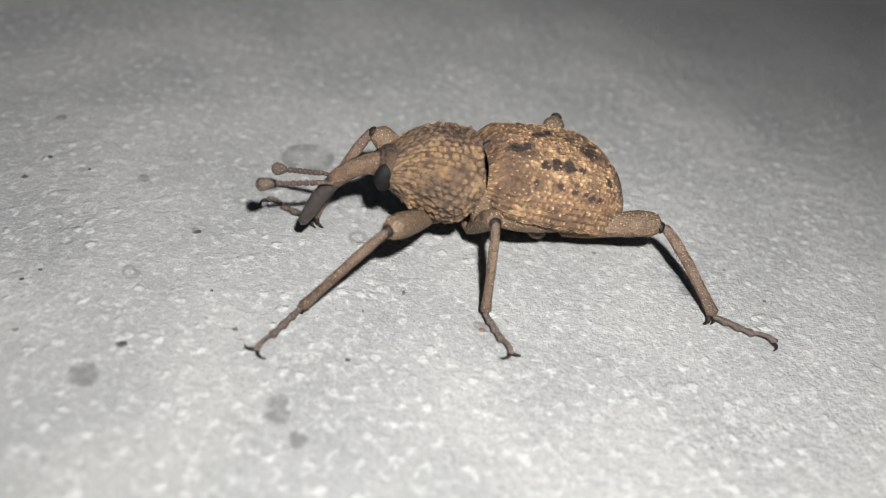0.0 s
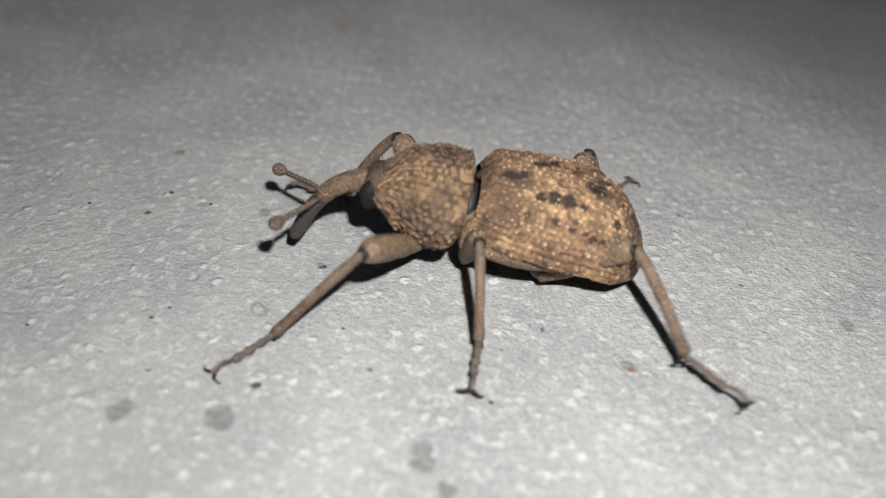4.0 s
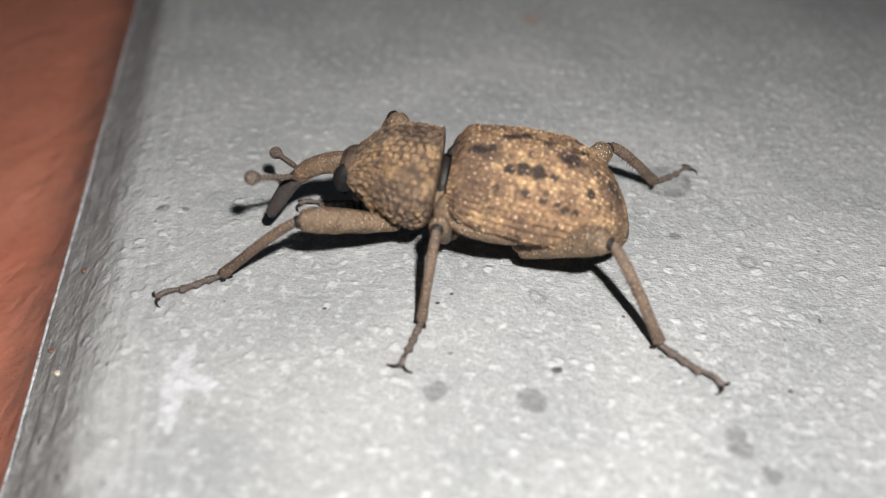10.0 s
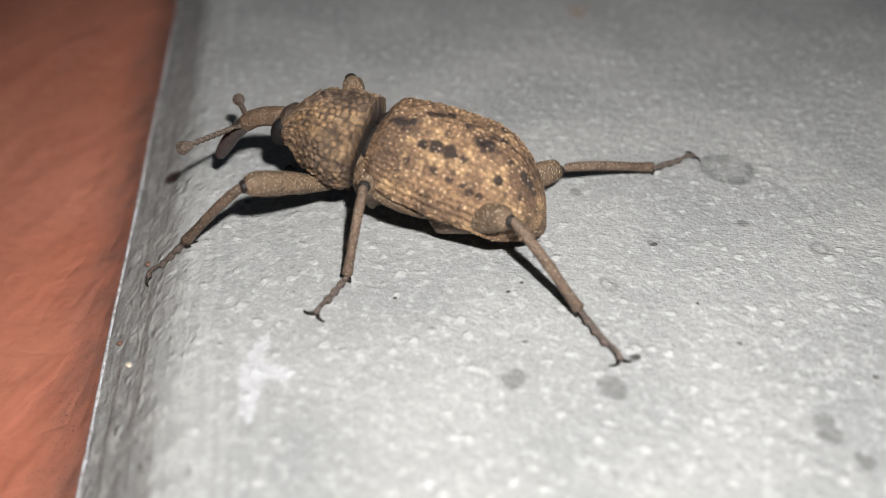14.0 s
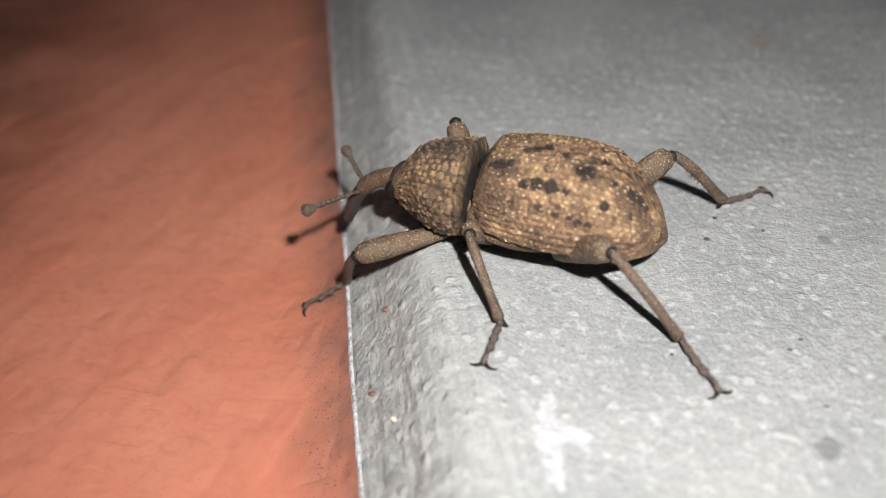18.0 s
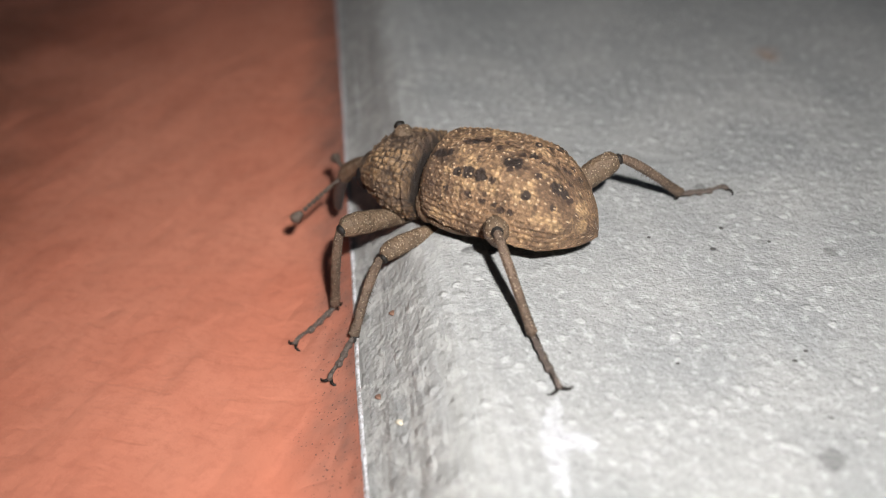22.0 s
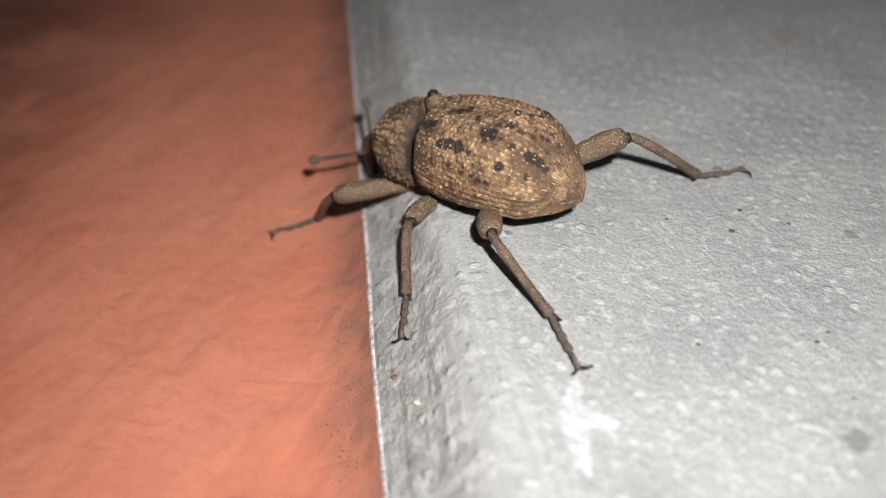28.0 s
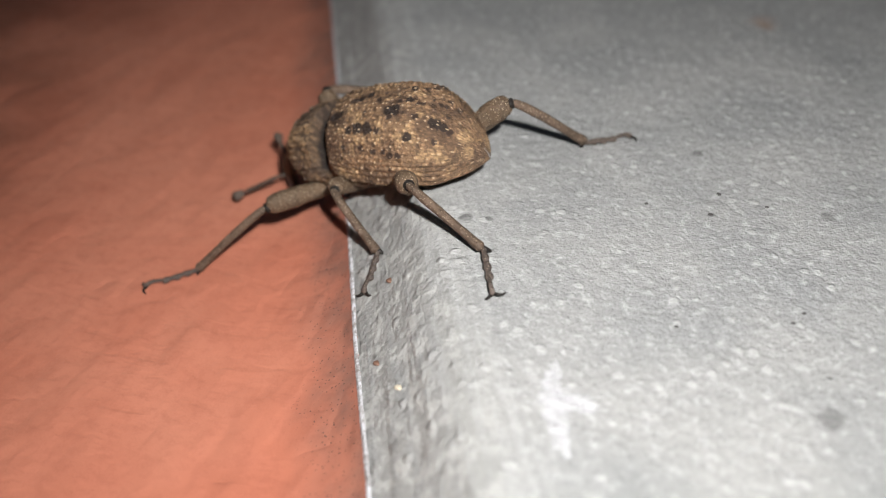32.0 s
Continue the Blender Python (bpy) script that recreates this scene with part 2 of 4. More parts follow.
def shell(name, spots, warm):
    """Scaly brown wing case or neck shield: blotches, pale granules, dark marks."""
    m = Tree(name, 0.6, 0.4)
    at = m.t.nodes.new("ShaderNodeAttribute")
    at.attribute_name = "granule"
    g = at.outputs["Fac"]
    blotch = m.noise(5.0, 4, rough=0.6)
    fine = m.noise(34, 4, rough=0.7)
    low, high = ((0.145, 0.085, 0.048), (0.335, 0.200, 0.106)) if spots else ((0.085, 0.055, 0.035), (0.180, 0.115, 0.068))
    c = m.mix(m.ramp(blotch, 0.38, 0.60), low, high)
    c = m.mix(m.math("MULTIPLY", m.ramp(m.noise(6.5, 4, rough=0.6), 0.54, 0.63), warm), c, (0.54, 0.345, 0.175))
    if not spots:
        y = m.math("ABSOLUTE", m.vec("DOT_PRODUCT", m.p, (0, 1, 0)))
        y = m.math("ADD", y, m.math("MULTIPLY", m.math("SUBTRACT", blotch, 0.5), 0.25))
        gold = m.math("MULTIPLY", m.ramp(y, 0.10, 0.16), m.ramp(y, 0.24, 0.30, 1, 0))
        c = m.mix(m.math("MULTIPLY", gold, m.ramp(m.noise(9, 3), 0.4, 0.6, 0.05, 0.55)), c, (0.38, 0.23, 0.105))
        c = m.mix(m.ramp(y, 0.04, 0.11, 0.6, 0.0), c, (0.075, 0.050, 0.034))
    c = m.mix(m.ramp(fine, 0.38, 0.58, 0.55, 0.0), c, (0.05, 0.031, 0.020))
    c = m.mix(m.ramp(m.noise(9, 4, rough=0.6), 0.57, 0.66, 0.0, 0.6), c, (0.045, 0.027, 0.019))
    if spots:
        w = m.warped(22, 0.05)
        small = m.most([m.spot(w, a, r * 1.2, 0.25) for a, r in spots if r < 0.0215])
        c = m.mix(m.math("MULTIPLY", small, 0.92), c, (0.028, 0.015, 0.011))
        marks = m.most([m.spot(w, a, r * 1.22, 0.2) for a, r in spots if r >= 0.0215])
        c = m.mix(m.math("MULTIPLY", marks, 0.96), c, (0.013, 0.008, 0.007))
        d, cc = m.cells(13, w, True)
        dots = m.math("MULTIPLY", m.ramp(d, 0.16, 0.30, 1, 0), m.ramp(cc, 0.62, 0.70))
        c = m.mix(m.math("MULTIPLY", dots, 0.8), c, (0.045, 0.024, 0.016))
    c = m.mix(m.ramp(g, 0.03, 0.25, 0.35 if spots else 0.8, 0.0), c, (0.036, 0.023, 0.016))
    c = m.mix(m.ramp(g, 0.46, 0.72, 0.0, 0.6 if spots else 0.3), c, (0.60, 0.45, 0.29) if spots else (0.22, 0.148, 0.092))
    if not spots:
        x = m.math("ADD", m.vec("DOT_PRODUCT", m.p, (1, 0, 0)), m.math("MULTIPLY", m.noise(14, 2), 0.02))
        c = m.mix(m.ramp(x, 0.466, 0.474, 0.93, 0.0), c, (0.014, 0.010, 0.008))  # black hind rim: dark membrane and the gap's shadow, painted on
    h = m.math("ADD", fine, m.math("MULTIPLY", m.noise(70, 2), 0.4))
    return m.finish(c, h, 0.026, m.ramp(g, 0.1, 0.7, 0.58, 0.30))


def limb(name, base, dots):
    m = Tree(name, 0.6, 0.35)
    n = m.noise(9, 4, rough=0.65)
    c = m.mix(m.ramp(n, 0.3, 0.7), tuple(v * 0.55 for v in base), base)
    d, cc = m.cells(56, m.warped(14, 0.015), True)
    p = m.math("MULTIPLY", m.ramp(d, 0.20, 0.34, 1, 0), m.ramp(cc, 0.05, 0.15))
    c = m.mix(m.math("MULTIPLY", p, dots), c, (0.46, 0.37, 0.26))
    h = m.math("ADD", m.math("MULTIPLY", p, 0.8), m.noise(45, 3))
    return m.finish(c, h, 0.02)


def plain(name, colour, rough=0.5, spec=0.4):
    m = Tree(name, rough, spec)
    n = m.noise(30, 3)
    return m.finish(m.mix(m.ramp(n, 0.3, 0.7), tuple(v * 0.7 for v in colour), colour), n, 0.01)


def glow(name, strength):
    m = bpy.data.materials.new(name)
    m.use_nodes = True
    m.node_tree.nodes.clear()
    e = m.node_tree.nodes.new("ShaderNodeEmission")
    e.inputs[0].default_value = (0.99, 0.975, 0.975, 1)
    e.inputs[1].default_value = strength
    o = m.node_tree.nodes.new("ShaderNodeOutputMaterial")
    m.node_tree.links.new(e.outputs[0], o.inputs[0])
    return m


# dark marks of the wing cases: place, radius
MARKS = [((0.27, 0.14, 0.72), 0.031), ((0.21, 0.14, 0.74), 0.024), ((0.31, 0.15, 0.71), 0.017), ((0.11, 0.24, 0.69), 0.023), ((0.04, 0.24, 0.70), 0.033), ((-0.04, 0.24, 0.70), 0.036), ((-0.12, 0.25, 0.69), 0.019), ((-0.18, 0.13, 0.76), 0.032), ((-0.22, 0.13, 0.75), 0.032), ((-0.20, 0.18, 0.74), 0.016), ((-0.36, 0.13, 0.70), 0.019), ((-0.45, 0.12, 0.64), 0.026), ((-0.47, 0.11, 0.62), 0.029), ((-0.50, 0.10, 0.59), 0.023), ((-0.53, 0.10, 0.55), 0.019), ((-0.33, 0.25, 0.64), 0.026), ((0.16, 0.31, 0.60), 0.017), ((0.00, 0.32, 0.60), 0.020), ((-0.09, 0.33, 0.59), 0.020), ((-0.17, 0.33, 0.59), 0.013), ((-0.21, 0.33, 0.56), 0.019), ((-0.26, 0.33, 0.56), 0.019), ((-0.28, 0.02, 0.75), 0.023), ((-0.23, 0.05, 0.77), 0.016), ((-0.36, 0.02, 0.72), 0.019), ((-0.34, 0.03, 0.73), 0.016), ((-0.40, -0.04, 0.69), 0.013), ((0.09, 0.02, 0.77), 0.027), ((0.04, -0.01, 0.78), 0.024), ((0.14, 0.04, 0.77), 0.020), ((-0.07, 0.05, 0.78), 0.020), ((-0.26, -0.09, 0.75), 0.023), ((-0.35, -0.17, 0.69), 0.020), ((-0.32, -0.13, 0.72), 0.017), ((-0.47, -0.04, 0.64), 0.016), ((-0.44, -0.03, 0.66), 0.013), ((-0.47, -0.11, 0.62), 0.017), ((-0.52, -0.09, 0.57), 0.020), ((-0.50, 0.01, 0.61), 0.016), ((-0.47, 0.20, 0.56), 0.013)]
MARKS += [((x, -y, z), r) for (x, y, z), r in MARKS if y > 0.15]
CEMENT, RED, WHITE = cement(), red_paint(), white_edge()
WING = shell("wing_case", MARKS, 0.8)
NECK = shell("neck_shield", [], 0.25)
BELLY = limb("belly", (0.15, 0.096, 0.056), 0.8)
LEG, SHIN, FOOT = limb("leg_brown", (0.155, 0.102, 0.062), 0.9), limb("shin_brown", (0.135, 0.090, 0.061), 0.5), limb("foot_grey", (0.125, 0.096, 0.080), 0.3)
SNOUT, TIP = limb("snout_brown", (0.125, 0.078, 0.047), 0.4), plain("snout_black", (0.042, 0.034, 0.031), 0.42)
EYE, JOINT, FEELER = plain("eye_black", (0.012, 0.011, 0.011), 0.6, 0.12), plain("joint_black", (0.014, 0.011, 0.009), 0.55, 0.25), limb("feeler_brown", (0.11, 0.080, 0.062), 0.35)


# ---- shape helpers ----
def smooth_curve(points):
    """A smooth function through the points (x rising)."""
    xs, ys = np.array(points, float).T
    k = np.gradient(ys, xs)

    def f(x):
        x = np.clip(np.asarray(x, float), xs[0], xs[-1])
        i = np.clip(np.searchsorted(xs, x) - 1, 0, len(xs) - 2)
        h = xs[i + 1] - xs[i]
        u = (x - xs[i]) / h
        return (2 * u**3 - 3 * u**2 + 1) * ys[i] + (u**3 - 2 * u**2 + u) * h * k[i] + (3 * u**2 - 2 * u**3) * ys[i + 1] + (u**3 - u**2) * h * k[i + 1]

    return f


def chance(a, b, n):
    v = np.sin(a * 127.1 + b * 311.7 + n * 74.7) * 43758.5453
    return v - np.floor(v)


def granules(a, b, step, r):
    """Heights 0 to 1 of uneven grains set in staggered rows over a surface with lengths a and b."""
    row = np.round(b / step)
    off = (row % 2) * 0.5
    col = np.round(a / step - off)
    da = a - (col + off + (chance(row, col, 1) - 0.5) * 0.55) * step
    db = b - (row + (chance(row, col, 2) - 0.5) * 0.5) * step
    size = r * (0.6 + 0.7 * chance(row, col, 3))
    return np.exp(-((da**2 + db**2) / size**2)) * (0.25 + 0.75 * chance(row, col, 4))


def grid_mesh(name, P, material, loop=False, grain=None):
    """A smooth sheet from an array of places (rows, columns, 3) in plan units; loop: the columns close into a tube, with capped ends."""
    n, k = P.shape[:2]
    idx = np.arange(n * k).reshape(n, k)
    cols = k if loop else k - 1
    j = np.arange(cols)
    a, b = idx[:-1][:, j], idx[:-1][:, (j + 1) % k]
    c, d = idx[1:][:, (j + 1) % k], idx[1:][:, j]
    faces = np.stack([a, b, c, d], -1).reshape(-1, 4).tolist()
    if loop:
        faces += [idx[0][::-1].tolist(), idx[-1].tolist()]
    me = bpy.data.meshes.new(name)
    me.from_pydata((P.reshape(-1, 3) * U).tolist(), [], faces)
    if grain is not None:
        me.attributes.new("granule", "FLOAT", "POINT").data.foreach_set("value", grain.reshape(-1).astype(np.float32))
    me.polygons.foreach_set("use_smooth", [True] * len(me.polygons))
    me.materials.append(material)
    me.update()
    return me


def tube(name, path, radii, material, sides=14, flat=1.0, bumps=0.0):
    """A round limb along a path (plan units), its radii smooth between the given ones; flat squeezes it sideways."""
    path = [Vector(p) for p in path]
    s = [0.0]
    for p, q in zip(path, path[1:]):
        s.append(s[-1] + (q - p).length)
    fx, fy, fz, fr = (smooth_curve(list(zip(s, v))) for v in ([p.x for p in path], [p.y for p in path], [p.z for p in path], radii))
    n = max(10, 5 * len(path))
    at = np.linspace(0, s[-1], n)
    C = np.stack([fx(at), fy(at), fz(at)], -1)
    T = np.gradient(C, axis=0)
    T /= np.linalg.norm(T, axis=1)[:, None]
    side = np.cross(T, (0, 0, 1.0))
    bad = np.linalg.norm(side, axis=1) < 0.2
    side[bad] = (0, 1, 0)
    side /= np.linalg.norm(side, axis=1)[:, None]
    up = np.cross(side, T)
    r = fr(at)
    end = np.minimum(1, np.sqrt(np.maximum(0.02, np.minimum(at, s[-1] - at) / (0.5 * np.maximum(r, 1e-4)))))
    a = np.linspace(0, 2 * np.pi, sides, endpoint=False)
    rr = (r * end)[:, None] * np.ones(sides)
    if bumps:
        rr = rr * (1 + bumps * (granules(at[:, None] + 0 * a, a * 0.05 + 0 * at[:, None], 0.03, 0.011)))
    P = C[:, None] + rr[..., None] * (np.cos(a)[None, :, None] * side[:, None] * flat + np.sin(a)[None, :, None] * up[:, None])
    return grid_mesh(name, P, material, True)


def part(name, mesh, parent, label=""):
    ob = new(name, mesh)
    ob.parent = parent
    if label:
        ob["label"] = label
    return ob


# ---- the setting: cement ledge, chalky paint line, lower red floor ----
PROFILE = [(-900, 0), (-0.25, 0), (-0.1, -0.015), (0, -0.07), (0.19, -0.27), (0.35, -0.40), (0.42, -0.47), (0.55, -0.57), (0.7, -0.63), (0.9, -0.68), (1.7, -0.73), (2.4, -0.75), (30, -0.9), (900, -0.95)]
PX, PZ = np.array(PROFILE, float).T
FINE = np.linspace(-1, 3.2, 400)
ROUND = np.convolve(np.interp(np.linspace(-1.3, 3.5, 457), PX, PZ), np.hanning(31) / np.hanning(31).sum(), "same")
ROUND = np.interp(FINE, np.linspace(-1.3, 3.5, 457), ROUND)


def profile(s):
    return np.where((s > -0.9) & (s < 3.0), np.interp(s, FINE, ROUND), np.interp(s, PX, PZ))


def ground_z(x, y):
    return float(profile(np.array(-(x + 4.85 + 0.41 * y) * 0.9253)))


def place_on(s, v):
    return -4.85 - 0.9253 * s - 0.3794 * v, -0.3794 * s + 0.9253 * v


def sheet(name, ss, vs, relief, material):
    S, V = np.meshgrid(ss, vs, indexing="ij")
    X, Y = place_on(S, V)
    Z = profile(S)
    near = np.exp(-((np.maximum(0, np.abs(S + 1.5) - 6)) ** 2))
    H = np.array([relief(x, y, s, v) for x, y, s, v in zip(X.ravel(), Y.ravel(), S.ravel(), V.ravel())]).reshape(S.shape)
    P = np.stack([X, Y, Z + H * near], -1)
    return new(name, grid_mesh(name, P[:, ::-1], material))


def cement_relief(x, y, s, v):
    h = 0.006 * noise.noise((x * 5, y * 5, 1.0)) + 0.006 * noise.noise((x * 10, y * 10, 2.0))
    if s > -0.4:
        h += min(1, (s + 0.4) * 3) * (0.010 * noise.noise((s * 14, v * 1.1, 5.0)) + 0.006 * noise.noise((s * 9, v * 9, 7.0)))
    return h


def red_relief(x, y, s, v):
    a, b = 0.9 * x + 0.43 * y, -0.43 * x + 0.9 * y
    ripple = noise.noise((a * 3.2, b * 1.3, 3.0))
    return (0.008 * ripple + 0.005 * noise.noise((a * 7, b * 4, 9.0)) + 0.004 * noise.noise((x * 18, y * 18, 4.0))) * min(1, max(0.1, (s - 0.4) * 3))


VS = np.concatenate([[-900, -200, -60, -30, -18, -10, -6], np.arange(-4.4, 5.6, 0.05), [6.5, 8, 11, 18, 30, 60, 200, 900]])
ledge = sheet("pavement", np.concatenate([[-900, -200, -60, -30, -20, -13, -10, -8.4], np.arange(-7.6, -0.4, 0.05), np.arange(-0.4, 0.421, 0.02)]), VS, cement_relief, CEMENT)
tagged(ledge, "grey speckled cement ledge with a trowelled round edge", "ledge", kind="structure")
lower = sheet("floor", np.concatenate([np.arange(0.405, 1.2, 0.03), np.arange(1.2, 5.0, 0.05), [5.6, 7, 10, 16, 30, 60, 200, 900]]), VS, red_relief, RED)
tagged(lower, "brick-red painted floor below the cement edge, grimy along it", "floor", kind="structure")


def paint_line():
    vs = np.arange(-6, 9, 0.05)
    rows = []
    for k in (-1.0, -0.4, 0.4, 1.0):
        w = 0.018 + 0.010 * np.array([noise.noise((v * 2.1, 0.0, 11.0 + (k > 0))) for v in vs])
        s = 0.415 + k * w + 0.012 * np.array([noise.noise((v * 0.9, 3.0, 0.0)) for v in vs])
        x, y = place_on(s, vs)
        rows.append(np.stack([x, y, profile(s) + (0.012 if abs(k) < 1 else -0.01)], -1))
    return new("trim", grid_mesh("trim", np.array(rows)[:, ::-1], WHITE))


tagged(paint_line(), "thin chalky white line between cement and red paint", "paint line", kind="structure")


def grit(at, size, material, label):
    bm = bmesh.new()
    bmesh.ops.create_icosphere(bm, subdivisions=2, radius=1)
    for v in bm.verts:
        v.co *= 1 + 0.35 * noise.noise(v.co * 1.3 + Vector((at[0], at[1], size)))
        v.co = Vector((v.co.x * size * 1.2, v.co.y * size, v.co.z * size * 0.5)) * U
    me = bpy.data.meshes.new("grit")
    bm.to_mesh(me)
    bm.free()
    me.polygons.foreach_set("use_smooth", [True] * len(me.polygons))
    me.materials.append(material)
    ob = new("grit", me)
    ob.location = Vector((at[0], at[1], ground_z(*at) + size * 0.2)) * U
    tagged(ob, label, "grit", group="grit on the ledge")


GRIT_PALE, GRIT_BROWN, GRIT_DARK = plain("grit_pale", (0.62, 0.55, 0.42), 0.7), plain("grit_brown", (0.20, 0.11, 0.075), 0.6), plain("grit_dark", (0.06, 0.055, 0.05), 0.6)
for at, size, mt, lab in (((-4.20, -2.14), 0.019, GRIT_PALE, "tiny cream-coloured grit on the cement edge"), ((-4.49, -1.36), 0.022, GRIT_BROWN, "tiny brown chip on the cement edge"),
                          ((-4.39, -1.93), 0.02, GRIT_BROWN, "tiny brown chip on the cement edge"), ((-1.55, -1.78), 0.016, GRIT_DARK, "tiny dark grit grain on grey cement"),
                          ((-2.67, -0.55), 0.013, GRIT_DARK, "tiny dark grit grain on grey cement"), ((-1.47, -0.83), 0.013, GRIT_DARK, "tiny dark grit grain on grey cement"),
                          *((at, size, GRIT_DARK, "tiny dark grit grain on grey cement") for at, size in (((-2.62, -0.31), 0.013), ((-2.33, -0.38), 0.011), ((-2.84, -1.61), 0.010), ((-2.19, -1.34), 0.010), ((-0.41, -1.67), 0.012), ((-2.25, -1.43), 0.011), ((-1.24, -1.31), 0.010), ((-3.06, -0.53), 0.010))),
                          ((0.28, -1.31), 0.016, GRIT_BROWN, "tiny brown chip on grey cement")):
    grit(at, size, mt, lab)


# ---- the torch beside the phone's lens ----
def phone_torch():
    ob = new("phone_torch")
    bm = bmesh.new()
    bmesh.ops.create_cone(bm, cap_ends=True, segments=32, radius1=0.30 * U, radius2=0.30 * U, depth=0.2 * U, matrix=Matrix.Translation((0, 0, 0.12 * U)))
    me = bpy.data.meshes.new("housing")
    bm.to_mesh(me)
    bm.free()
    me.materials.append(plain("housing_black", (0.03, 0.03, 0.032), 0.4))
    part("housing", me, ob)
    bm = bmesh.new()
    bmesh.ops.create_circle(bm, cap_ends=True, segments=24, radius=0.13 * U)
    me = bpy.data.meshes.new("lens")
    bm.to_mesh(me)
    bm.free()
    me.materials.append(glow("torch_white", TORCH))
    part("lens", me, ob, "glowing white torch lens")
    return tagged(ob, "small black phone torch with a glowing white lens", "torch")


torch = phone_torch()

# ---- the weevil; x runs to its head, y to its left, z up, in plan units ----
weevil = tagged(new("weevil"), "brown warty snout weevil with black marks walking on cement", "weevil")


def wing_case(side):
    u = np.linspace(0, 1, 290)
    x = 0.405 - 1.07 * (u - 0.04 * np.sin(2 * np.pi * u))
    knots = [-0.665, -0.62, -0.545, -0.46, -0.34, -0.145, 0.07, 0.255, 0.355, 0.405]
    top = smooth_curve(list(zip(knots, [0.02, 0.30, 0.58, 0.77, 0.92, 1.0, 0.97, 0.88, 0.77, 0.54])))
    wide = smooth_curve(list(zip(knots, [0.02, 0.30, 0.56, 0.78, 0.93, 1.0, 0.985, 0.91, 0.81, 0.66])))
    rim = smooth_curve([(-0.665, 0.30), (-0.23, 0.375), (0.07, 0.385), (0.42, 0.41)])
    th = np.linspace(0.0, 1.95, 190)
    X, TH = np.meshgrid(x, th, indexing="ij")
    W, T, E = wide(X) * 0.37, top(X) * 0.40, rim(X)
    c = np.cos(TH)
    Y, Z = W * np.abs(np.sin(TH)) ** 0.9, E + np.where(c > 0, T * np.abs(c) ** 0.9, 0.11 * c)
    arc = TH * 0.39
    g = granules(X, arc, 0.037, 0.0095)
    flank = np.clip((TH - 1.15) / 0.15, 0, 1)
    rows = 0.5 - 0.5 * np.cos(arc / 0.037 * 2 * np.pi)
    soft = np.array([noise.noise((a * 6, b * 6, 1.5 * side)) for a, b in zip(X.ravel(), arc.ravel())]).reshape(X.shape)
    pits = np.array([noise.noise((a * 19, b * 19, 1.5 * side)) for a, b in zip(X.ravel(), arc.ravel())]).reshape(X.shape)
    fade = np.clip(TH / 0.05, 0, 1) * np.clip((X + 0.665) / 0.22, 0, 1)
    h = fade * (0.013 * g + (0.002 + 0.009 * flank) * rows + 0.009 * soft + 0.007 * pits) - 0.005
    groove = -0.003 * np.exp(-((arc / 0.010) ** 2))
    h = h + groove * np.clip((0.40 - X) / 0.1, 0, 1)
    P = np.stack([X, side * (Y + 0.002 + h * np.sin(TH)), Z + h * c], -1)
    if side > 0:
        P, g = P[:, ::-1], g[:, ::-1]
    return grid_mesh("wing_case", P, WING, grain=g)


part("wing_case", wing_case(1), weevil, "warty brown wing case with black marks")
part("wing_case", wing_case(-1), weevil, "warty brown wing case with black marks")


def neck_shield():
    top = smooth_curve([(0.452, 0.56), (0.462, 0.635), (0.51, 0.675), (0.60, 0.68), (0.70, 0.66), (0.80, 0.615), (0.87, 0.555), (0.935, 0.475)])
    wide = smooth_curve([(0.452, 0.25), (0.462, 0.295), (0.51, 0.325), (0.60, 0.325), (0.70, 0.295), (0.80, 0.235), (0.87, 0.185), (0.935, 0.14)])
    low = smooth_curve([(0.452, 0.19), (0.52, 0.145), (0.65, 0.145), (0.80, 0.20), (0.87, 0.24), (0.935, 0.28)])
    x = np.linspace(0.452, 0.935, 160)
    a = np.linspace(0, 2 * np.pi, 300, endpoint=False)
    X, A = np.meshgrid(x, a, indexing="ij")
    T, W, B = top(X), wide(X), low(X)
    mid, half = (T + B) / 2, (T - B) / 2
    g = granules(X, A * 0.31, 0.046, 0.021)
    soft = np.array([noise.noise((q * 8, np.cos(b) * 3, np.sin(b) * 3)) for q, b in zip(X.ravel(), A.ravel())]).reshape(X.shape)
    end = np.minimum(1, np.minimum(X - 0.452, 0.935 - X) / 0.03)
    h = (0.024 * g + 0.012 * soft - 0.008) * end
    P = np.stack([X, (W + h) * np.cos(A), mid + (half + h) * np.sin(A)], -1)
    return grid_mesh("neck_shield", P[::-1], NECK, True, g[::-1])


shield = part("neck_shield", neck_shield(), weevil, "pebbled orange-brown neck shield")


def belly():
    x = np.linspace(-0.64, 0.60, 50)
    a = np.linspace(0, 2 * np.pi, 48, endpoint=False)
    X, A = np.meshgrid(x, a, indexing="ij")
    r = smooth_curve([(-0.64, 0.03), (-0.5, 0.20), (-0.3, 0.29), (0.0, 0.33), (0.25, 0.31), (0.45, 0.22), (0.60, 0.08)])(X)
    ring = 0.008 * np.sin(X * 55) + 0.006 * granules(X, A * 0.3, 0.04, 0.012)
    P = np.stack([X, (r + ring) * np.cos(A), 0.36 + (0.47 * r + ring) * np.sin(A)], -1)
    return grid_mesh("belly", P[::-1], BELLY, True)


